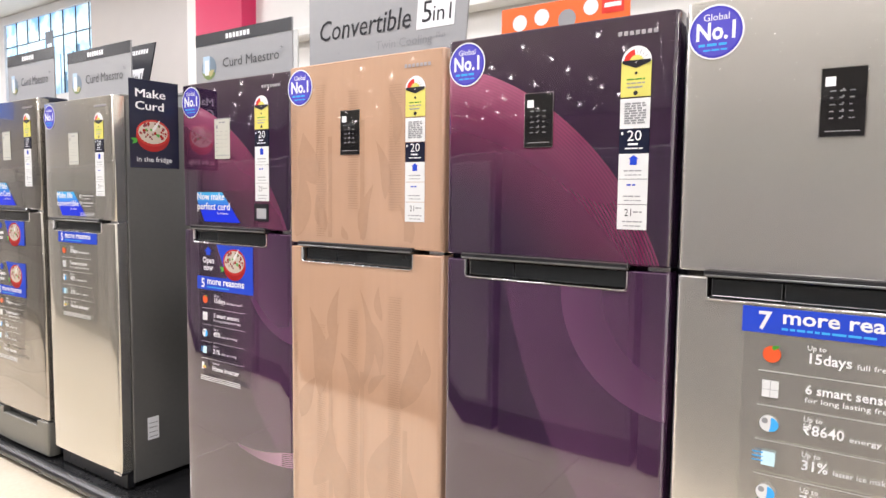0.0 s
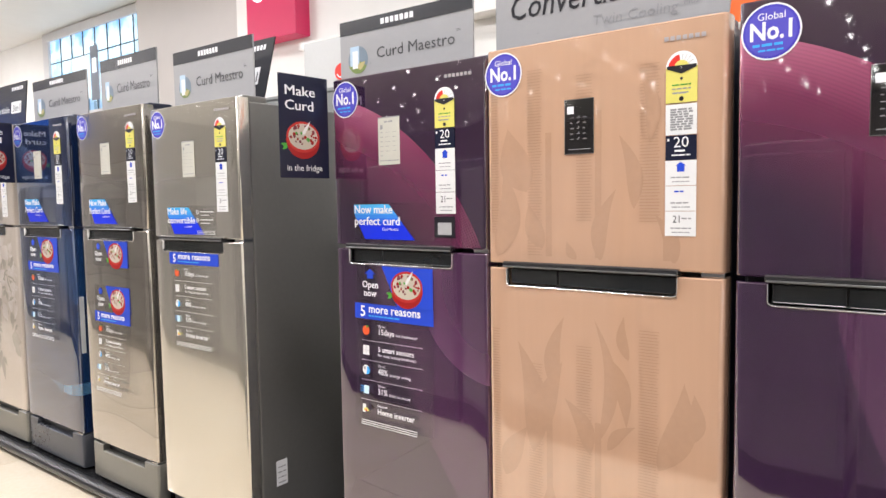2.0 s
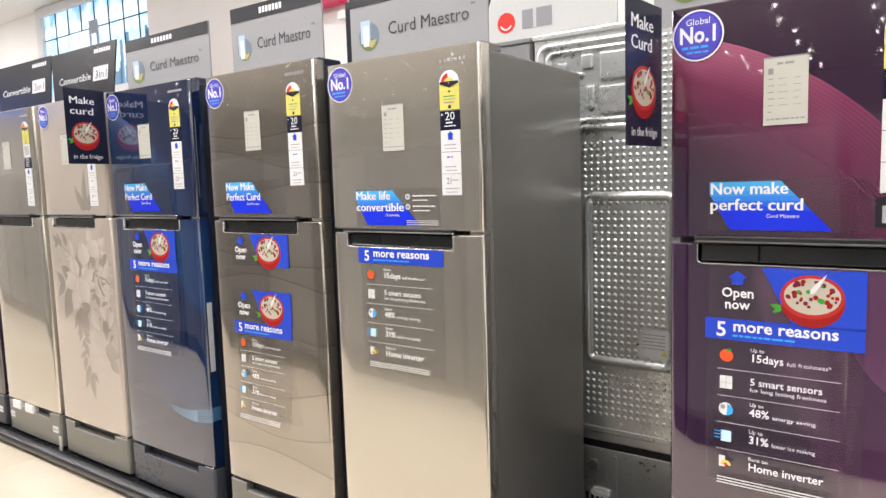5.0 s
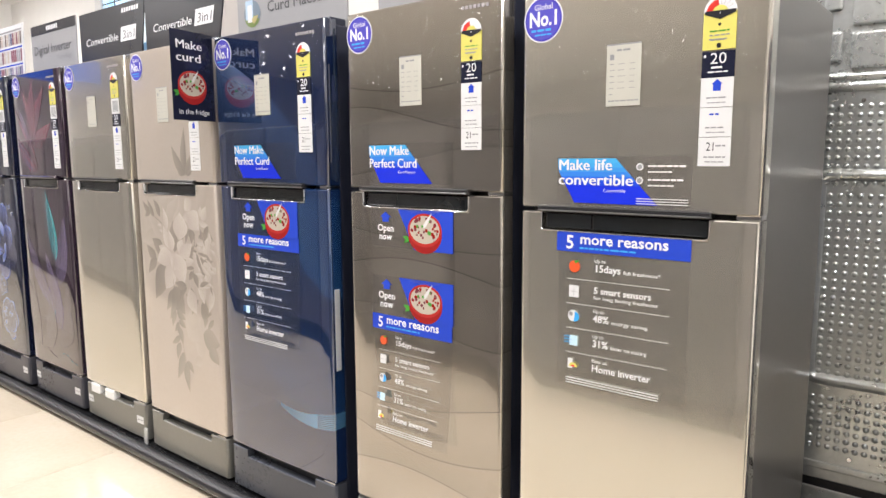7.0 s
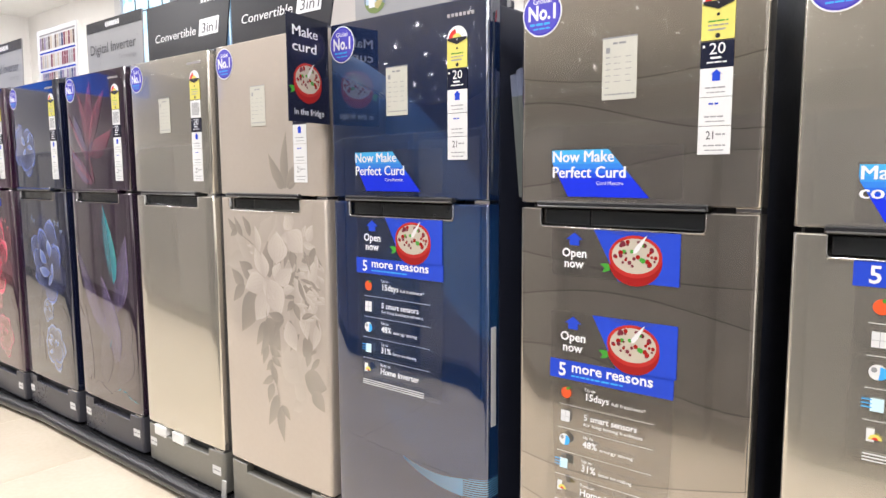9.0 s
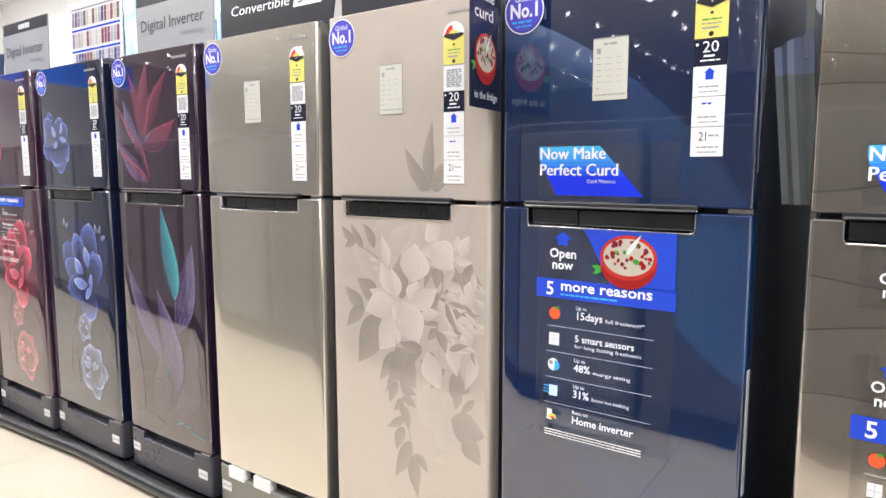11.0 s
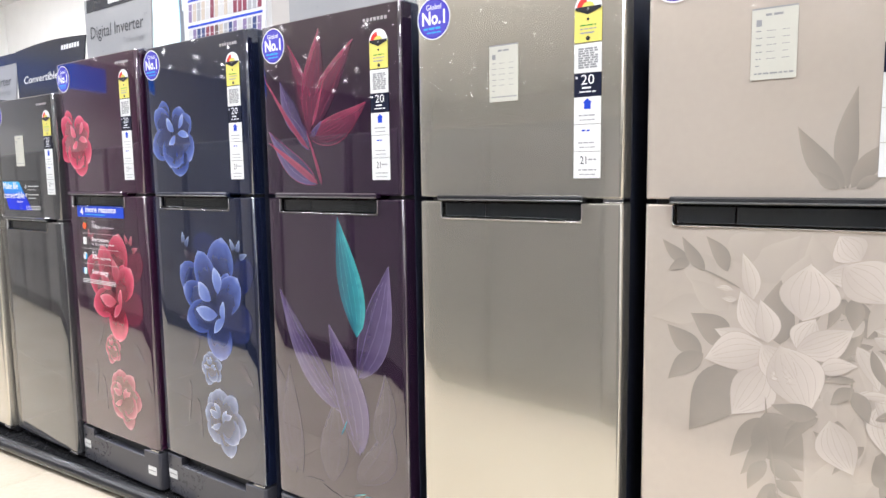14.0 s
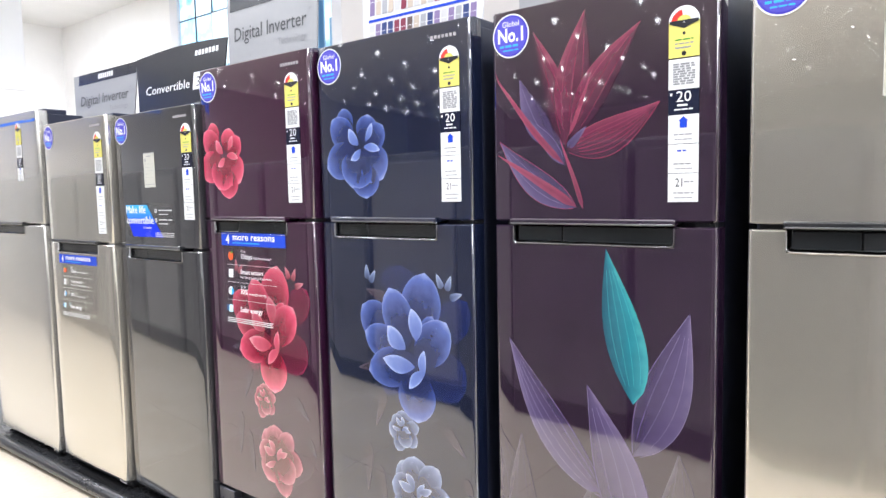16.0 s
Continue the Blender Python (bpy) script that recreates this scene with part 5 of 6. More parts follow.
def tall_leaves(S):
    for u, v, l, w, a, ink, rim, b, n, sd in ((0.084, 0.319, 0.393, 0.12, 103, INK_GHOST, GHOST_RIM, -0.1, 2, 1), (0.12, 0.33, 0.36, 0.10, 97, INK_GHOST, GHOST_RIM, 0.12, 2, 1), (0.26, 0.34, 0.28, 0.13, 86, INK_GHOST, GHOST_RIM, 0.0, 2, 1), (0.37, 0.36, 0.26, 0.12, 64, INK_GHOST, GHOST_RIM, -0.3, 2, 1), (0.455, 0.50, 0.22, 0.085, 84, INK_GHOST, GHOST_RIM, -0.1, 2, 1), (0.31, 0.575, 0.445, 0.105, 127, INK_MAUVE, MAUVE_RIM, 0.14, 4, 1), (0.375, 0.69, 0.365, 0.125, 70, INK_MAUVE, MAUVE_RIM, -0.10, 3, -1), (0.372, 0.45, 0.407, 0.130, 106, INK_MAUVE, MAUVE_RIM, -0.10, 3, -1), (0.374, 0.812, 0.362, 0.106, 100.5, INK_TEAL, None, -0.04, 4, -1)):
        teal = ink is INK_TEAL
        blade(S, u, Z(v), l, w, a, ink, 1, b, rim, n, None, 0.8, sd, 0.15 if teal else 0.12 * -sd, 0.36 if teal else 0.12, 0.0 if teal else 0.42)
    S.leaf(0.30, Z(0.50), 0.06, 0.006, 62, INK_TEAL, 4)
    for k in range(9):
        S.leaf(0.12 + k * 0.045, Z(0.315 + 0.012 * math.sin(k * 1.3)), 0.055, 0.006, 20 * math.cos(k * 1.3), INK_TEAL if k > 4 else INK_GHOST, 4)


print_part(f9[2], 0.555, "printed_leaf", "printed teal and mauve leaves", tall_leaves)

# the hanging spray on the beige door: root across, height of the root, length, width, angle
SHADOW_LEAVES = ((0.135, 1.023, 0.125, 0.060, 203), (0.224, 1.070, 0.121, 0.075, 49), (0.179, 1.107, 0.086, 0.064, 43), (0.148, 1.054, 0.096, 0.068, 143), (0.453, 1.122, 0.112, 0.066, 57), (0.337, 1.078, 0.088, 0.049, 99), (0.428, 0.611, 0.141, 0.120, 135), (0.368, 0.642, 0.094, 0.083, 86), (0.516, 0.984, 0.133, 0.101, 131), (0.519, 0.827, 0.148, 0.094, 140), (0.178, 1.007, 0.095, 0.052, 145), (0.408, 0.691, 0.118, 0.086, 331), (0.448, 0.561, 0.066, 0.070, 149), (0.429, 0.532, 0.057, 0.045, 211), (0.30, 1.02, 0.11, 0.07, 80), (0.46, 0.72, 0.12, 0.07, 285), (0.44, 1.02, 0.12, 0.09, 60))
DARK_LEAVES = ((0.128, 0.909, 0.090, 0.045, 145), (0.131, 0.908, 0.100, 0.042, 223), (0.190, 0.895, 0.180, 0.092, 242), (0.181, 0.929, 0.099, 0.059, 142), (0.275, 0.946, 0.128, 0.063, 91), (0.427, 1.016, 0.079, 0.034, 165), (0.485, 1.017, 0.058, 0.016, 174), (0.436, 0.981, 0.066, 0.031, 158), (0.394, 0.955, 0.050, 0.029, 205), (0.405, 0.893, 0.057, 0.015, 190), (0.246, 0.792, 0.110, 0.042, 239), (0.253, 0.804, 0.128, 0.096, 305), (0.256, 0.756, 0.103, 0.033, 244), (0.258, 0.705, 0.076, 0.029, 245), (0.277, 0.668, 0.055, 0.028, 333), (0.443, 0.757, 0.072, 0.084, 332))
LOW_LEAVES = ((0.277, 0.661, 0.057, 0.025, 231), (0.265, 0.707, 0.067, 0.037, 335), (0.283, 0.605, 0.080, 0.026, 212), (0.381, 0.727, 0.071, 0.027, 126), (0.100, 1.095, 0.077, 0.027, 141), (0.100, 1.100, 0.051, 0.024, 206), (0.129, 1.080, 0.085, 0.027, 124), (0.174, 1.083, 0.083, 0.031, 122), (0.268, 0.646, 0.082, 0.034, 292), (0.279, 0.577, 0.081, 0.036, 250), (0.302, 0.541, 0.135, 0.047, 245), (0.322, 0.508, 0.131, 0.043, 274), (0.322, 0.508, 0.064, 0.028, 313), (0.445, 0.636, 0.112, 0.083, 346), (0.482, 0.588, 0.083, 0.055, 314))
FRONT_LEAVES = ((0.346, 0.818, 0.083, 0.035, 177), (0.403, 0.878, 0.052, 0.026, 225), (0.403, 0.873, 0.063, 0.030, 295), (0.428, 0.955, 0.091, 0.019, 299))
PALE_PETALS = ((0.253, 0.901, 0.129, 0.089, 241), (0.224, 1.031, 0.096, 0.036, 104), (0.246, 0.951, 0.106, 0.055, 116), (0.253, 0.946, 0.088, 0.048, 101), (0.227, 0.948, 0.076, 0.043, 169), (0.256, 0.934, 0.128, 0.082, 197), (0.403, 1.118, 0.058, 0.065, 128), (0.344, 1.089, 0.109, 0.055, 10), (0.377, 1.108, 0.099, 0.091, 319), (0.313, 0.997, 0.112, 0.108, 85), (0.308, 0.937, 0.072, 0.056, 68), (0.303, 0.936, 0.110, 0.062, 29), (0.345, 0.905, 0.066, 0.035, 15), (0.241, 0.942, 0.101, 0.065, 314), (0.275, 0.943, 0.138, 0.107, 294))
SIDE_PETALS = ((0.430, 0.993, 0.077, 0.024, 8), (0.430, 0.979, 0.074, 0.033, 331), (0.455, 0.975, 0.082, 0.055, 331), (0.466, 0.915, 0.061, 0.056, 332), (0.454, 1.096, 0.043, 0.034, 71), (0.476, 1.081, 0.064, 0.051, 64), (0.454, 1.077, 0.061, 0.032, 351), (0.487, 0.932, 0.106, 0.058, 71), (0.451, 0.865, 0.109, 0.068, 277), (0.522, 0.822, 0.102, 0.049, 251), (0.366, 0.810, 0.108, 0.091, 294), (0.405, 0.959, 0.091, 0.040, 295), (0.186, 1.046, 0.035, 0.016, 175), (0.194, 1.028, 0.031, 0.016, 180), (0.518, 0.888, 0.084, 0.046, 235))


def garland(S):
    bends = (0.12, -0.10, 0.06, -0.16)
    for k, (u, v, l, w, a) in enumerate(SHADOW_LEAVES):
        blade(S, u, Z(v), l, w * 1.1, a, TAUPE2, 0, bends[k % 4])
    for k, (u, v, l, w, a) in enumerate(DARK_LEAVES + LOW_LEAVES):
        blade(S, u, Z(v), l, w * 1.15, a, TAUPE, 0, bends[k % 4])
    rnd = random.Random(12)
    for k in range(34):
        u, v = rnd.uniform(0.34, 0.53), rnd.uniform(0.70, 1.10)
        blade(S, u, Z(v), rnd.uniform(0.05, 0.10), rnd.uniform(0.02, 0.036), rnd.uniform(200, 340), (TAUPE, TAUPE, TAUPE2)[k % 3], 0, rnd.uniform(-0.2, 0.2))
    for k, (u, v, l, w, a) in enumerate(SIDE_PETALS + PALE_PETALS):
        w *= 0.82 if k < len(SIDE_PETALS) else 1.0
        blade(S, u, Z(v), l, w * 1.08, a, IVORY, 0, bends[(k + 1) % 4], LINEINK, 5 if w > 0.05 else 2, LINEINK, 0.95 if w > 0.05 else 0.8, 1 if k % 2 else -1)
    for k in range(26):
        u, v = rnd.uniform(0.41, 0.53), rnd.uniform(0.80, 1.09)
        blade(S, u, Z(v), rnd.uniform(0.04, 0.085), rnd.uniform(0.010, 0.022), rnd.uniform(280, 380), IVORY if k % 4 else TAUPE, 0, rnd.uniform(-0.2, 0.2), LINEINK, 1, LINEINK)
    for k, (u, v, l, w, a) in enumerate(FRONT_LEAVES):
        blade(S, u, Z(v), l, w * 1.15, a, TAUPE, 0, bends[k % 4])
    for u, v, l, a, b in ((0.252, 0.84, 0.25, 276, 0.05), (0.27, 0.66, 0.20, 290, -0.06), (0.20, 1.05, 0.12, 150, 0.1), (0.40, 0.90, 0.05, 268, 0.0)):
        S.leaf(u, Z(v), l, 0.004, a, TAUPE, 1, b)


print_part(f7[2], 0.562, "printed_leaf", "taupe leaves and ivory flowers printed in a hanging spray", garland)


def top_sprig(S):
    for u, v, l, w, a in ((0.376, 1.250, 0.185, 0.044, 87), (0.372, 1.250, 0.142, 0.047, 125), (0.382, 1.252, 0.111, 0.040, 52), (0.363, 1.250, 0.053, 0.025, 141), (0.39, 1.25, 0.05, 0.022, 30)):
        blade(S, u, Z(v), l, w, a, TAUPE, 1, 0.1)


print_part(f7[1], 0.562, "printed_leaf", "taupe leaf sprig", top_sprig)


# tone-on-tone leaves on the peach doors: root across, height of the root, length, width, angle
PEACH_LOW = ((0.192, 0.853, 0.193, 0.047, 84), (0.129, 0.701, 0.276, 0.076, 99), (0.150, 0.748, 0.197, 0.062, 73), (0.279, 0.726, 0.140, 0.049, 118), (0.321, 0.745, 0.093, 0.031, 45), (0.438, 0.723, 0.210, 0.072, 75), (0.047, 0.625, 0.149, 0.064, 65), (0.303, 0.765, 0.281, 0.037, 93), (0.370, 0.958, 0.101, 0.029, 96), (0.499, 0.792, 0.114, 0.047, 83), (0.334, 0.953, 0.153, 0.041, 282), (0.10, 0.42, 0.24, 0.08, 72), (0.36, 0.40, 0.26, 0.09, 78), (0.22, 0.36, 0.24, 0.08, 105), (0.50, 0.38, 0.20, 0.07, 100), (0.14, 0.18, 0.22, 0.07, 80), (0.30, 0.17, 0.20, 0.07, 95))
PEACH_HIGH = ((0.302, 1.175, 0.170, 0.043, 77), (0.381, 1.296, 0.167, 0.041, 102), (0.114, 1.338, 0.163, 0.096, 109), (0.028, 1.175, 0.222, 0.073, 85), (0.244, 1.180, 0.048, 0.025, 120), (0.471, 1.177, 0.115, 0.037, 112), (0.156, 1.203, 0.114, 0.054, 109), (0.415, 1.440, 0.159, 0.037, 99))


def peach_print(S, z0, z1, seed, leaves):
    rnd = random.Random(seed)
    for u, wd in ((0.012, 0.022), (0.116, 0.040), (0.244, 0.040), (0.393, 0.046)):
        v, cut = z0 + (z1 - z0) * rnd.uniform(0.02, 0.2), (z1 - z0) * rnd.uniform(0.8, 0.97)
        while v < z0 + cut:
            S.rect(u, u + wd * rnd.uniform(0.85, 1.0), v, v + 0.0018, PEACH_RIB, 0)
            v += 0.0068
    for u in (0.165, 0.29, 0.445):
        S.rect(u, u + 0.016, z0 + 0.01, z0 + (z1 - z0) * rnd.uniform(0.5, 0.85), PEACH_LEAF, 0.5)
    for k, (u, v, l, w, a) in enumerate(leaves):
        blade(S, u, Z(v), l, w, a, PEACH_LEAF, 1, (0.22, -0.2, 0.12, -0.24)[k % 4])


print_part(f2[2], 0.57, "printed_leaf", "tone-on-tone peach leaf print", lambda S: peach_print(S, Z(0.155), Z(1.10), 3, PEACH_LOW))
print_part(f2[1], 0.57, "printed_leaf", "tone-on-tone peach leaf print", lambda S: peach_print(S, Z(1.175), Z(1.66), 5, PEACH_HIGH))

# ---- boards standing on the refrigerators ----
def brand_bars(S, u0, u1, v, h, ink, layer):
    n = 7
    p = (u1 - u0) / n
    for k in range(n):
        S.rect(u0 + k * p, u0 + k * p + p * 0.72, v, v + h, ink, layer)


def board(x0, x1, y, z0, z1, style, label, lean=0.0, shear=0.0, curve=False):
    w, h = x1 - x0, z1 - z0
    th = empty("display_board", pose(x0, y, z0, lean, 0, 0), label, "display board", "boards on the refrigerators")
    body = {"curd": BOARD_GREY, "digital": BOARD_GREY, "convertible": BOARD_DARK, "big": BOARD_GREY, "catalogue": BOARD_WHITE}[style]
    n = 12
    bm = bmesh.new()
    outline = [(0.0, 0.0), (w, 0.0)]
    tops = [(w + shear - (w + shear) * k / n, h * (1 + (0.05 * math.sin(math.pi * k / n) if curve else 0))) for k in range(n + 1)]
    face = bm.faces.new([bm.verts.new((u, 0.0, v)) for u, v in outline + tops])
    ext = bmesh.ops.extrude_face_region(bm, geom=[face])
    bmesh.ops.translate(bm, verts=[v for v in ext["geom"] if isinstance(v, bmesh.types.BMVert)], vec=(0, 0.006, 0))
    bmesh.ops.recalc_face_normals(bm, faces=bm.faces[:])
    part("panel", bm, body, th)
    part("prop", block(w * 0.3, w * 0.7, 0.006, 0.06, 0.0, 0.012, 0.002), BOARD_WHITE, th, "folded foot behind the board")
    S = Sheet(lambda u, v, layer=0: (u + shear * v / h, -0.0006 - layer * 0.0003, v))
    if style == "curd":
        S.rect(0, w, h * 0.80, h, BOARD_DARK, 1)
        brand_bars(S, w * 0.34, w * 0.60, h * 0.86, h * 0.08, WHITE, 2)
        S.disc(w * 0.15, h * 0.42, w * 0.082, flat("slate_ink", (0.16, 0.21, 0.26), 0.3), 1, 24)
        S.disc(w * 0.15, h * 0.42, w * 0.082, flat("leaf_green_ink", (0.16, 0.22, 0.07), 0.3), 1.4, 14, 200, 330)
        S.rect(w * 0.085, w * 0.16, h * 0.34, h * 0.62, flat("pale_sky_ink", (0.40, 0.53, 0.66), 0.3), 2)
        S.rect(w * 0.105, w * 0.15, h * 0.30, h * 0.55, PAPER, 3)
        S.leaf(w * 0.15, h * 0.30, w * 0.07, w * 0.04, 30, flat("straw_ink", (0.42, 0.36, 0.16), 0.3), 3)
        S.text("Curd Maestro", w * 0.30, h * 0.40, h * 0.22, SOFT_INK, 2, width=w * 0.58)
        S.text("TM", w * 0.89, h * 0.55, h * 0.05, INK, 2)
    elif style == "digital":
        S.rect(0, w, h * 0.82, h, BOARD_DARK, 1)
        brand_bars(S, w * 0.36, w * 0.62, h * 0.87, h * 0.08, WHITE, 2)
        S.text("Digital Inverter", w * 0.05, h * 0.45, h * 0.24, SOFT_INK, 2, width=w * 0.84)
        S.text("TM", w * 0.90, h * 0.60, h * 0.05, GREYINK, 2)
        S.text("Technology", w * 0.58, h * 0.30, h * 0.11, GREYINK, 2, width=w * 0.31)
    elif style == "convertible":
        brand_bars(S, w * 0.66, w * 0.93, h * 0.85, h * 0.07, WHITE, 2)
        for d in (0, 0.0008):
            S.text("Convertible", w * 0.06 + d, h * 0.42, h * 0.18, WHITE, 2, width=w * 0.56)
        S.rect(w * 0.66, w * 0.90, h * 0.38, h * 0.62, WHITE, 2)
        S.text("3in1", w * 0.69, h * 0.42, h * 0.20, INK, 3, width=w * 0.19)
    elif style == "big":
        S.rect(0, w, h * 0.86, h, BOARD_DARK, 1)
        for d in (0, 0.0008):
            S.text("Convertible", w * 0.05 + d, h * 0.33, h * 0.25, INK, 2, width=w * 0.62, lean=0.08)
        S.rect(w * 0.71, w * 0.93, h * 0.30, h * 0.60, WHITE, 2)
        S.text("5", w * 0.735, h * 0.35, h * 0.24, INK, 3)
        S.text("in1", w * 0.80, h * 0.35, h * 0.18, INK, 3, width=w * 0.11)
        S.text("Twin Cooling", w * 0.46, h * 0.19, h * 0.10, GREYINK, 2, width=w * 0.35)
        S.text("Plus", w * 0.83, h * 0.22, h * 0.06, GREYINK, 2)
    else:
        rnd = random.Random(9)
        inks = [flat("swatch_%s" % nm, c, 0.3) for nm, c in (("grey", (0.35, 0.35, 0.37)), ("wine", (0.20, 0.03, 0.06)), ("navy", (0.03, 0.05, 0.16)), ("silver", (0.55, 0.54, 0.53)), ("violet", (0.22, 0.16, 0.30)), ("tan", (0.50, 0.42, 0.34)), ("brown", (0.12, 0.08, 0.07)))]
        for row in range(3):
            v = h * (0.06 + 0.30 * row)
            S.rect(w * 0.04, w * 0.97, v + h * 0.235, v + h * 0.262, BLUEINK if row < 2 else GREYINK, 1)
            for k in range(16):
                u = w * (0.05 + 0.0575 * k)
                ink = rnd.choice(inks)
                S.rect(u, u + w * 0.045, v, v + h * 0.21, ink, 1)
                S.rect(u, u + w * 0.045, v + h * 0.13, v + h * 0.134, WHITE, 2)
    part("print", S.geo, None, th, {"curd": "grey print reading Curd Maestro", "digital": "grey print reading Digital Inverter", "convertible": "white print reading Convertible 3in1", "big": "print reading Convertible 5in1", "catalogue": "rows of small refrigerator swatches"}[style])
    return th


CURD = "silver display board lettered Curd Maestro on a refrigerator"
DIGI = "silver display board lettered Digital Inverter on a refrigerator"
CONV = "charcoal display board lettered Convertible 3in1 on a refrigerator"
board(4.065, 4.66, 0.10, 1.675, 2.03, "big", "large silver board lettered Convertible 5in1 on peach refrigerator", 0, 0.03)
board(3.49, 4.00, 0.085, 1.672, 1.885, "curd", CURD)
board(2.51, 3.02, 0.11, 1.684, 1.932, "curd", CURD)
board(2.36, 2.88, 0.25, 1.684, 1.955, "convertible", CONV, 0, 0.095)
board(1.92, 2.385, 0.11, 1.717, 1.978, "curd", CURD)
board(1.215, 1.785, 0.11, 1.726, 1.963, "curd", CURD)
board(0.565, 1.085, 0.11, 1.731, 1.985, "convertible", CONV, 0, 0.06)
board(-0.035, 0.515, 0.11, 1.731, 1.99, "convertible", CONV, 0, 0.05)
board(-0.595, -0.085, 0.11, 1.734, 2.0, "digital", DIGI, 0, 0.01)
board(-1.16, -0.715, 0.11, 1.739, 2.04, "catalogue", "white board printed with rows of refrigerator swatches", 0, 0.02)
board(-1.86, -1.38, 0.11, 1.741, 2.035, "digital", DIGI, 0, 0.02)
board(-2.53, -1.93, 0.11, 1.627, 1.90, "convertible", CONV, 0, 0.06, True)
board(-3.17, -2.62, 0.13, 1.637, 1.905, "digital", DIGI, 0, 0.06)

# ---- signs that stand out from the doors ----
def flag_sign(root, tip, z0, z1, word):
    """Small black card standing out from the edge of a door."""
    th = empty("flag_sign", pose(root[0], root[1], z0), "small black flag card reading Make curd in the fridge", "sign", "flag cards")
    dx, dy = tip[0] - root[0], tip[1] - root[1]
    face = math.degrees(math.atan2(-dy, -dx))
    w, h = math.hypot(dx, dy), z1 - z0
    turn = Matrix.Rotation(radians(face), 4, "Z")
    bm = block(0, w, 0.0, 0.003, 0, h, 0.0008, 1)
    bmesh.ops.transform(bm, matrix=Matrix.Translation((dx, dy, 0)) @ turn, verts=bm.verts)
    part("card", bm, NAVY, th)
    S = Sheet(upright(dx, dy, 0, face))
    for d in (0, 0.0007, 0.0014):
        S.text("Make", w * 0.10 + d, h * 0.80, h * 0.135, WHITE, 2, width=w * 0.62)
        S.text(word, w * 0.10 + d, h * 0.66, h * 0.135, WHITE, 2, width=w * 0.58)
    curd_bowl(S, w * 0.46, h * 0.38, w * 0.34, 2)
    S.text("in the fridge", w * 0.12, h * 0.07, h * 0.085, WHITE, 2, width=w * 0.72)
    part("print", S.geo, None, th, "white lettering over a red curd bowl")
    return th


flag_sign((3.545, -0.030), (3.530, -0.205), 1.393, 1.690, "Curd")
flag_sign((1.205, 0.004), (1.238, -0.178), 1.446, 1.747, "curd")

# ---- drawer stickers and tape ----
for f, w, L in ((f8, 0.562, 0.245), (f9, 0.555, 0.245), (f10, 0.578, 0.24), (f11, 0.585, 0.235)):
    for u in (0.015, w - 0.075):
        S = Sheet(on_door(w))
        S.rect(u, u + 0.055, Z(L) - 0.105, Z(L) - 0.07, PAPER, 0)
        S.bars(u + 0.006, u + 0.05, Z(L) - 0.09, 0.007, GREYINK, 1, seed=2)
        part("drawer_label", S.geo, None, f[0], "small white label on the drawer")
TAPE = mat("white_packing_foam", (0.75, 0.75, 0.73), 0.6, bump=0.3)
for u in (0.06, 0.20):
    part("packing_pad", block(u, u + 0.09, -0.004, 0.03, Z(0.245) - 0.05, Z(0.245) - 0.004, 0.006), TAPE, f8[0], "white packing pad in the drawer slot")
bm = block(0.0, 0.028, -0.004, 0.002, 0.0, 0.085, 0.0012)
for v in bm.verts:
    v.co.x += 0.02 * (v.co.z / 0.085) ** 2
    v.co.y -= 0.012 * math.sin(v.co.z * 30)
tape = part("tape_strip", bm, mat("clear_tape", (0.5, 0.5, 0.48), 0.2), f8[0], "loose end of clear tape")
tape.location = (0.545, 0.0, -0.01)
# plastic sleeve hanging in the gap beside the wave-printed unit
sleeve = empty("plastic_sleeve", pose(1.838, 0.10, 1.235), "clear plastic sleeve with a blue hem hanging in a gap", "plastic sleeve")
HEM = mat("pale_blue_hem", (0.15, 0.17, 0.25), 0.3)
SLEEVE = mat("cloudy_sleeve_plastic", (0.13, 0.145, 0.14), 0.25, coat=0.5)
g = Geo()
cols = [(-0.045 + 0.012 * k, 0.012 * math.sin(k * 1.9)) for k in range(7)]
for (xa, ya), (xb, yb) in zip(cols, cols[1:]):
    for k in range(6):
        za, zb = k * 0.052, (k + 1) * 0.052
        g.poly([(xa + 0.03 * (1 - za / 0.31), ya, za), (xb + 0.03 * (1 - za / 0.31), yb, za), (xb + 0.03 * (1 - zb / 0.31), yb, zb + (0.03 if k == 5 else 0) * (xb + 0.05) / 0.07), (xa + 0.03 * (1 - zb / 0.31), ya, zb + (0.03 if k == 5 else 0) * (xa + 0.05) / 0.07)], HEM if k == 5 else SLEEVE)
part("film", g, None, sleeve)
part("hanger_strip", block(0.010, 0.026, 0.0, 0.004, 0.29, 0.49, 0.001), SLEEVE, sleeve)

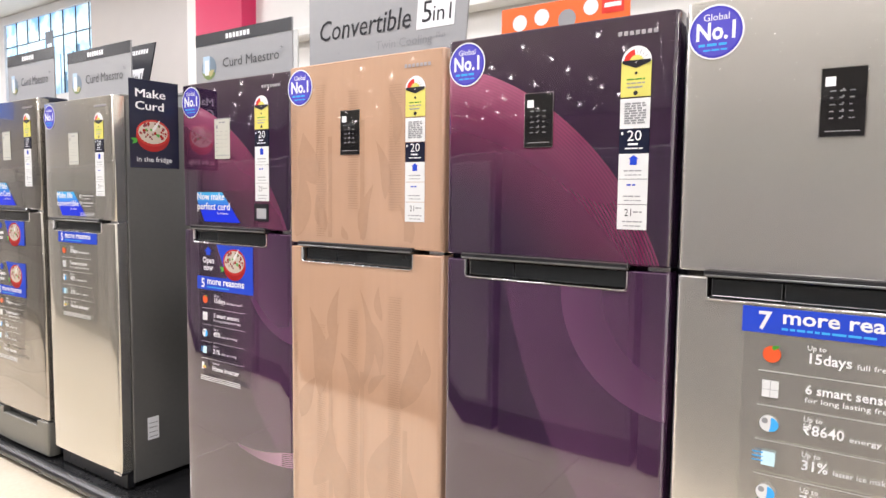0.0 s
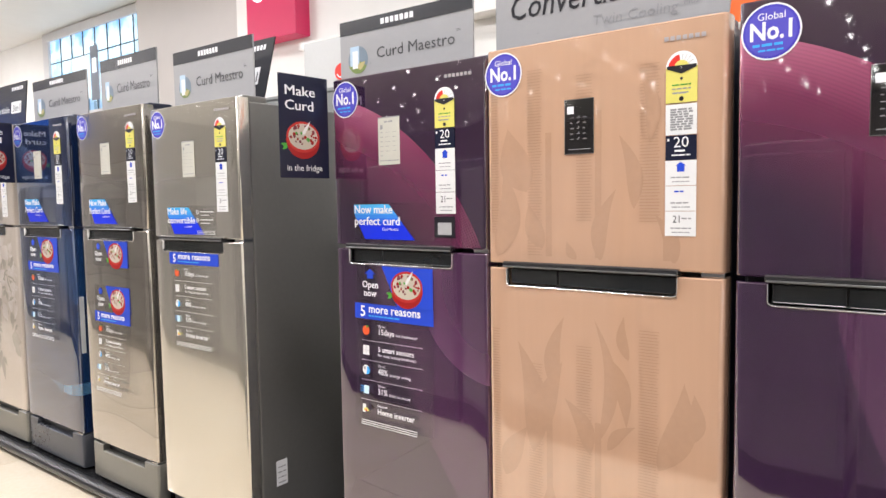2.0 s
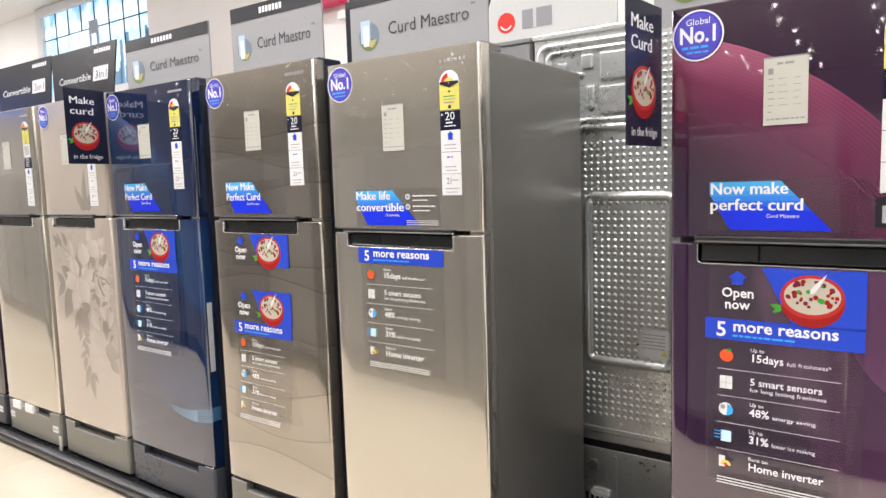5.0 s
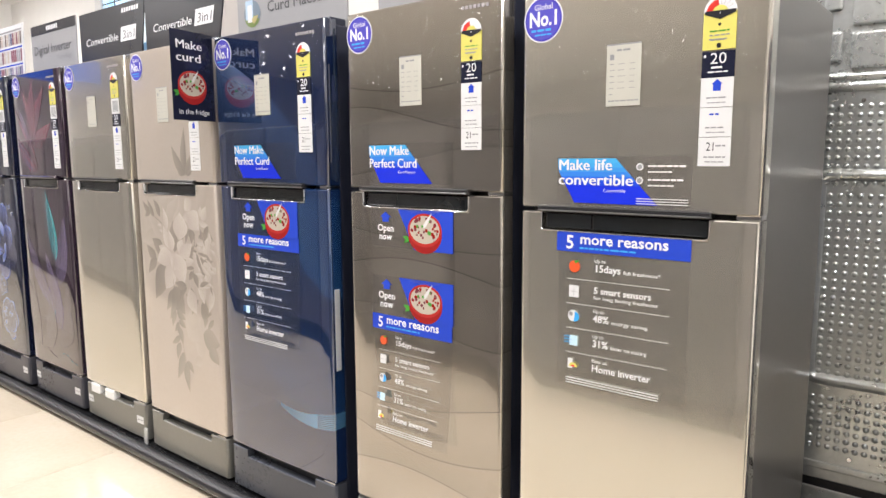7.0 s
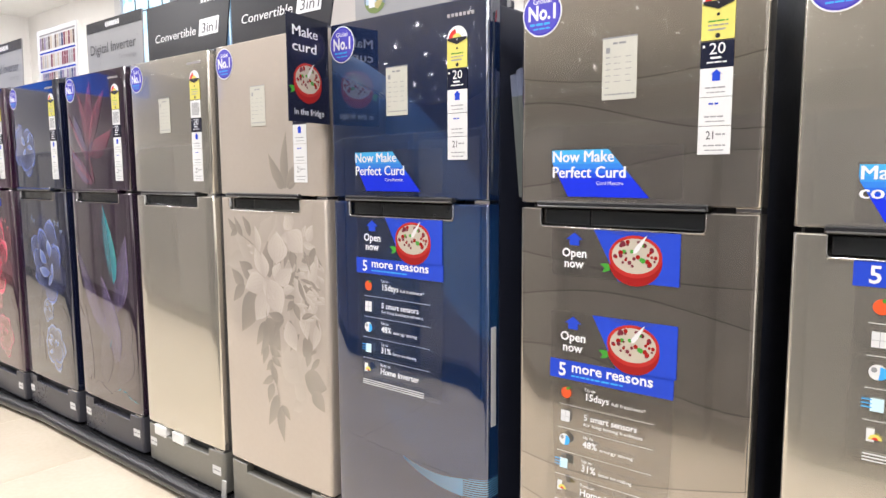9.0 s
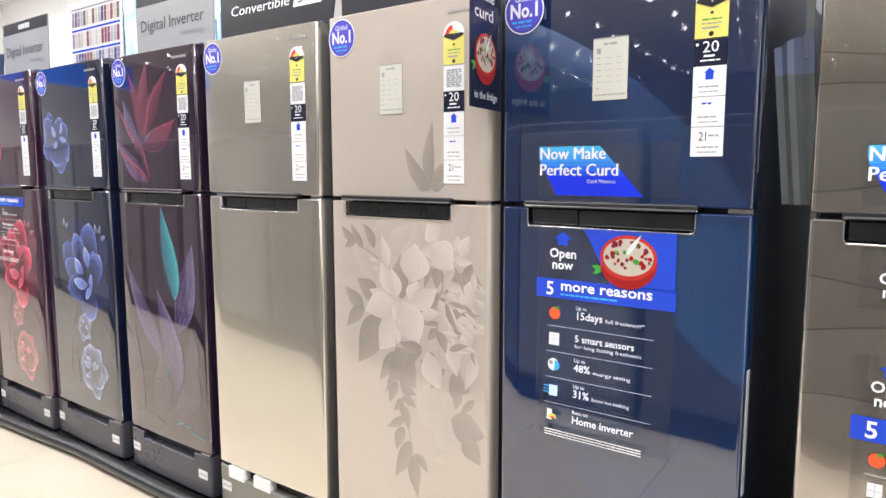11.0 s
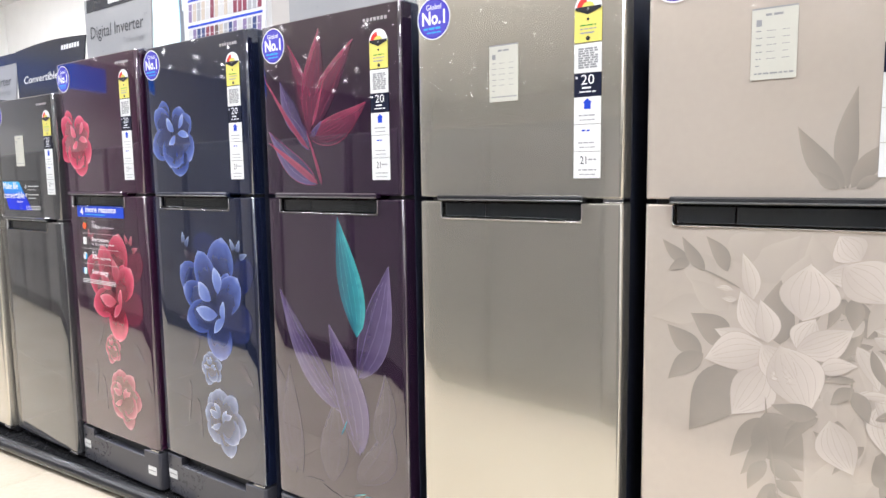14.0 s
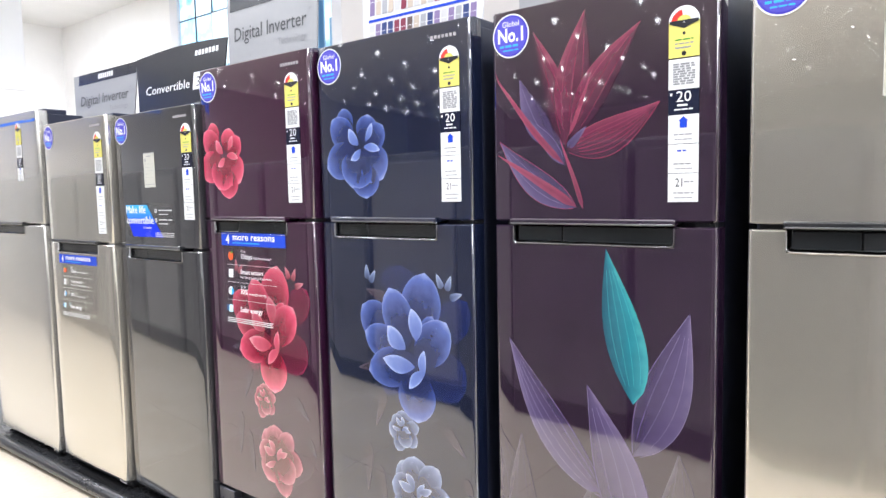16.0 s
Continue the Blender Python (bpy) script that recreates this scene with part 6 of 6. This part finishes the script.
# ---- back row: a refrigerator seen from behind ----
def rear_fridge(x0, w, y0, top):
    th = empty("rear_refrigerator", pose(x0, y0, 0.062), "galvanised back of a refrigerator with embossed dimples", "refrigerator", "back row refrigerators")
    T = top - 0.062
    part("body", block(0, w, 0.012, 0.66, 0.0, T, 0.006), SIDE_GREY, th)
    part("back_sheet", block(0.004, w - 0.004, 0.0, 0.014, 0.295, T - 0.004, 0.004), GALV, th, "galvanised back sheet")
    part("compressor_cover", block(0.02, w - 0.02, 0.0, 0.014, 0.02, 0.27, 0.005), GALV, th, "lower cover plate")
    part("top_rib", block(0.0, w, -0.008, 0.012, T - 0.018, T + 0.002, 0.004), GALV, th)
    part("shelf_rib", block(0.004, w - 0.004, -0.010, 0.0, 0.33, 0.352, 0.004), GALV, th)
    # Black strip that puts in the shade of the slit between the plates.
    part("shadow_gap", block(0.01, w - 0.01, 0.002, 0.016, 0.268, 0.298, 0.001), BLACK, th)
    def frame_ring(name, u0, u1, v0, v1, r, wd, out):
        """A rounded raised bead round a panel."""
        bm = bmesh.new()
        rings = []
        for off, y in ((0.0, 0.0), (wd * 0.3, -out), (wd * 0.7, -out), (wd, 0.0)):
            loop = []
            for cx, cz, a0 in ((u1 - r, v1 - r, 0), (u0 + r, v1 - r, 90), (u0 + r, v0 + r, 180), (u1 - r, v0 + r, 270)):
                for k in range(7):
                    a = radians(a0 + 15 * k)
                    loop.append(bm.verts.new((cx + (r - off) * math.cos(a), y - 0.0005, cz + (r - off) * math.sin(a))))
            rings.append(loop)
        for a, b in zip(rings, rings[1:]):
            for k in range(len(a)):
                f = bm.faces.new((a[k], a[(k + 1) % len(a)], b[(k + 1) % len(b)], b[k]))
                f.smooth = True
        bmesh.ops.recalc_face_normals(bm, faces=bm.faces[:])
        part(name, bm, GALV, th, "pressed bead round a panel")
    frame_ring("pressed_frame", 0.012, 0.45, T - 0.36, T - 0.03, 0.05, 0.03, 0.012)
    frame_ring("pressed_frame", 0.05, 0.42, T - 0.33, T - 0.06, 0.035, 0.022, 0.010)
    frame_ring("pressed_frame", 0.19, 0.53, 0.585, 1.215, 0.045, 0.035, 0.014)
    for u, v, du, dv in ((0.26, T - 0.185, 0.14, 0.10), (0.26, T - 0.30, 0.14, 0.10), (0.10, T - 0.155, 0.035, 0.05), (0.19, T - 0.14, 0.045, 0.055), (0.21, T - 0.28, 0.03, 0.085), (0.13, T - 0.165, 0.07, 0.02)):
        part("pressed_pad", block(u, u + du, -0.010, 0.004, v, v + dv, 0.008, 3), GALV, th)
    g = Geo()
    def dimple(u, v, r):
        ring = [(u + r * math.cos(k * math.pi / 4), -0.0005, v + r * math.sin(k * math.pi / 4)) for k in range(8)]
        mid = [(u + r * 0.6 * math.cos(k * math.pi / 4), -r * 0.55, v + r * 0.6 * math.sin(k * math.pi / 4)) for k in range(8)]
        g.add(ring + mid + [(u, -r * 0.75, v)], [(k, (k + 1) % 8, 8 + (k + 1) % 8, 8 + k) for k in range(8)] + [(8 + k, 8 + (k + 1) % 8, 16) for k in range(8)], GALV)
    for i in range(26):
        for j in range(10):
            dimple(0.03 + i * 0.024, T - 0.40 - j * 0.0235, 0.0085)
    for i in range(11):
        for j in range(22):
            if not (i > 6 and j < 4):
                dimple(0.235 + i * 0.0245, 0.625 + j * 0.0245, 0.0085)
    for i in range(24):
        for j in range(7):
            if 5 < i or j > 2:
                dimple(0.06 + i * 0.0235, 0.40 + j * 0.0245, 0.0085)
    for i in range(7):
        for j in range(14):
            dimple(0.485 + i * 0.0235, T - 0.06 - j * 0.0235, 0.0085)
    for i in range(4):
        for j in range(9):
            dimple(0.56 + i * 0.0235, 0.58 + j * 0.0245, 0.0085)
            dimple(0.56 + i * 0.0235, 1.08 + j * 0.0245, 0.0085)
    me = g.mesh("dimple_field", True)
    tagged(part("dimple_field", me, None, th, "field of small pressed dimples"), kind="stuff")
    S = Sheet(lambda u, v, layer=0: (u, -0.009 - layer * 0.0006, v))
    S.rect(0.405, 0.505, 0.635, 0.735, PAPER, 0)
    for k in range(5):
        S.bars(0.412, 0.49, 0.715 - k * 0.012, 0.005, GREYINK, 1, seed=k)
    S.poly([(0.475, 0.645), (0.50, 0.645), (0.4875, 0.665)], YELLOW, 1)
    part("rating_label", S.geo, None, th, "white rating label with a warning triangle")
    part("drain_plug", tube((0.225, -0.02, 0.205), (0.225, 0.01, 0.205), 0.018, 14), SIDE_GREY, th, "round grey drain plug")
    part("packing", block(0.215, 0.285, -0.012, 0.0, 0.085, 0.115, 0.012, 3), TAPE, th)
    for k in range(4):
        part("vent_slot", block(0.19 + k * 0.02, 0.20 + k * 0.02, -0.002, 0.002, 0.03, 0.09, 0.001), BLACK, th)
    for k in range(4):
        part("vent_slot", block(0.57, 0.64, -0.002, 0.002, 0.20 - k * 0.03, 0.215 - k * 0.03, 0.001), BLACK, th)
    part("round_boss", tube((0.592, -0.010, 0.852), (0.592, 0.004, 0.852), 0.024, 20), GALV, th, "round pressed boss")
    part("boss_cap", tube((0.592, -0.013, 0.852), (0.592, -0.004, 0.852), 0.013, 16), SIDE_GREY, th)
    part("pressed_rib", block(0.56, 0.66, -0.005, 0.004, 0.925, 0.933, 0.003), GALV, th)
    S = Sheet(lambda u, v, layer=0: (u, -0.0105 - layer * 0.0006, v))
    for k in range(3):
        S.disc(0.31 + 0.035 * k, 1.165, 0.009, GALV, 0, 12)
    part("pressed_mark", S.geo, None, th, "three small pressed marks")
    for u, v in ((0.03, T - 0.385), (0.30, T - 0.385), (0.60, T - 0.385), (0.06, 0.375), (0.33, 0.375), (0.58, 0.375), (0.04, 0.245), (0.40, 0.245), (0.62, 0.245)):
        part("screw", tube((u, -0.004, v), (u, 0.004, v), 0.006, 8), CHROME, th)
    for u in (0.30, 0.52):
        part("pressed_rib", block(u, u + 0.012, -0.005, 0.004, 0.04, 0.25, 0.003), GALV, th)
    for fx in (0.06, w - 0.06):
        part("foot", tube((fx, 0.1, -0.062), (fx, 0.1, 0.004), 0.02, 10), BLACK, th)
        part("foot", tube((fx, 0.58, -0.062), (fx, 0.58, 0.004), 0.02, 10), BLACK, th)
    part("hinge_cover", block(0.52, 0.64, 0.5, 0.63, T - 0.004, T + 0.03, 0.006), SIDE_GREY, th)
    return th


rear = rear_fridge(2.82, 0.66, 0.76, 1.848)
for rx in (3.51, 4.20):
    copy_thing(rear, pose(rx, 0.76, 0.062))


def rear_filler(x0, w, y0, top):
    """Added filler refrigerator in the back row; its flat grey back closes front-row gaps."""
    th = empty("rear_refrigerator", pose(x0, y0, 0.062), "added back-row filler with a plain grey back that closes gaps", "refrigerator", "back row refrigerators")
    T = top - 0.062
    grey = mat("grey_back_board", (0.20, 0.205, 0.20), 0.5, vary=0.08, bump=0.2)
    part("body", block(0, w, 0.012, 0.66, 0.0, T, 0.006), SIDE_GREY, th)
    part("back_panel", block(0.006, w - 0.006, 0.0, 0.014, 0.03, T - 0.006, 0.003), grey, th)
    part("top_rib", block(0.0, w, -0.006, 0.012, T - 0.016, T + 0.002, 0.004), grey, th)
    for fx in (0.06, w - 0.06):
        for fy in (0.1, 0.58):
            part("foot", tube((fx, fy, -0.062), (fx, fy, 0.004), 0.02, 10), BLACK, th)
    return th


# Fillers that keep the bright wall from showing between the front units.
plain = rear_filler(2.13, 0.68, 0.76, 1.848)
for rx in (1.44, 0.75, 0.06, -0.63, -1.32):
    copy_thing(plain, pose(rx, 0.76, 0.062))
logo = empty("display_board", pose(2.30, 1.0, 1.852), "white board with a red round emblem and grey marks", "display board")
part("panel", block(0, 0.75, 0, 0.01, 0, 0.30, 0.002), mat("off_white_board", (0.50, 0.50, 0.49), 0.5, vary=0.03), logo)
S = Sheet(lambda u, v, layer=0: (u, -0.001 - layer * 0.0005, v))
S.disc(0.27, 0.125, 0.042, REDINK, 1, 24)
S.disc(0.27, 0.125, 0.030, WHITE, 2, 16, 200, 330)
S.disc(0.27, 0.125, 0.024, REDINK, 3, 16)
S.rect(0.345, 0.395, 0.09, 0.165, GREYINK, 1)
S.rect(0.41, 0.48, 0.09, 0.165, GREYINK, 1)
part("emblem", S.geo, None, logo, "red disc and two plain grey marks")
ob = empty("display_board", pose(4.37, 0.8, 1.852), "orange printed board on a back-row refrigerator", "display board")
part("panel", block(0, 0.50, 0, 0.008, 0, 0.16, 0.002), ORANGE, ob)
S = Sheet(lambda u, v, layer=0: (u, -0.001 - layer * 0.0005, v))
for u, v, r in ((0.08, 0.10, 0.03), (0.17, 0.11, 0.03), (0.27, 0.09, 0.035), (0.36, 0.12, 0.028)):
    S.disc(u, v, r, PAPER if r < 0.035 else GREYINK, 1, 14)
S.rect(0.40, 0.48, 0.09, 0.15, REDINK, 1)
S.rect(0.41, 0.47, 0.11, 0.125, WHITE, 2)
part("print", S.geo, None, ob, "small appliances printed on orange")

# ---- store fittings seen as reflections ----
fascia = part("sign_fascia", block(-14.2, -14.0, -7.2, -3.0, 3.2, 3.72, 0.01), mat("blue_fascia", (0.03, 0.13, 0.62), 0.35, emit=1.0), None)
tagged(fascia, "long lit royal blue shop sign fascia", "sign")
for fy in (-6.6, -3.6):
    part("hanger", tube((-14.1, fy, 3.72), (-14.1, fy, CEIL), 0.015), BLACK, fascia)

# ---- floor slabs ----
TW = 0.80
tile = bpy.data.meshes.new("floor_tile")
bm = block(0.0012, TW - 0.0012, 0.0012, TW - 0.0012, -0.012, 0.0, 0.0012, 1)
bm.to_mesh(tile)
bm.free()
tile.materials.append(FLOOR)
floor_ob = bpy.data.objects["floor"]
for i in range(15):
    for j in range(3):
        t_ob = new("tile", tile)
        t_ob.location = (-6.0 + i * TW, -0.02 - TW - j * TW, 0.0)
        t_ob.parent = floor_ob
rest = Geo()
for i in range(-13, 18):
    for j in range(-3, 23):
        x, y = -6.0 + i * TW, -0.02 - TW - j * TW
        if 0 <= i < 15 and 0 <= j < 3 or x < -16 or x + TW > 9.01 or y < -18 or y + TW > 5.7:
            continue
        q = 0.0012
        rest.poly([(x + q, y + q, 0), (x + TW - q, y + q, 0), (x + TW - q, y + TW - q, 0), (x + q, y + TW - q, 0)], FLOOR)
far_ob = part("tiles", rest, None, floor_ob)
tagged(far_ob, kind="stuff")
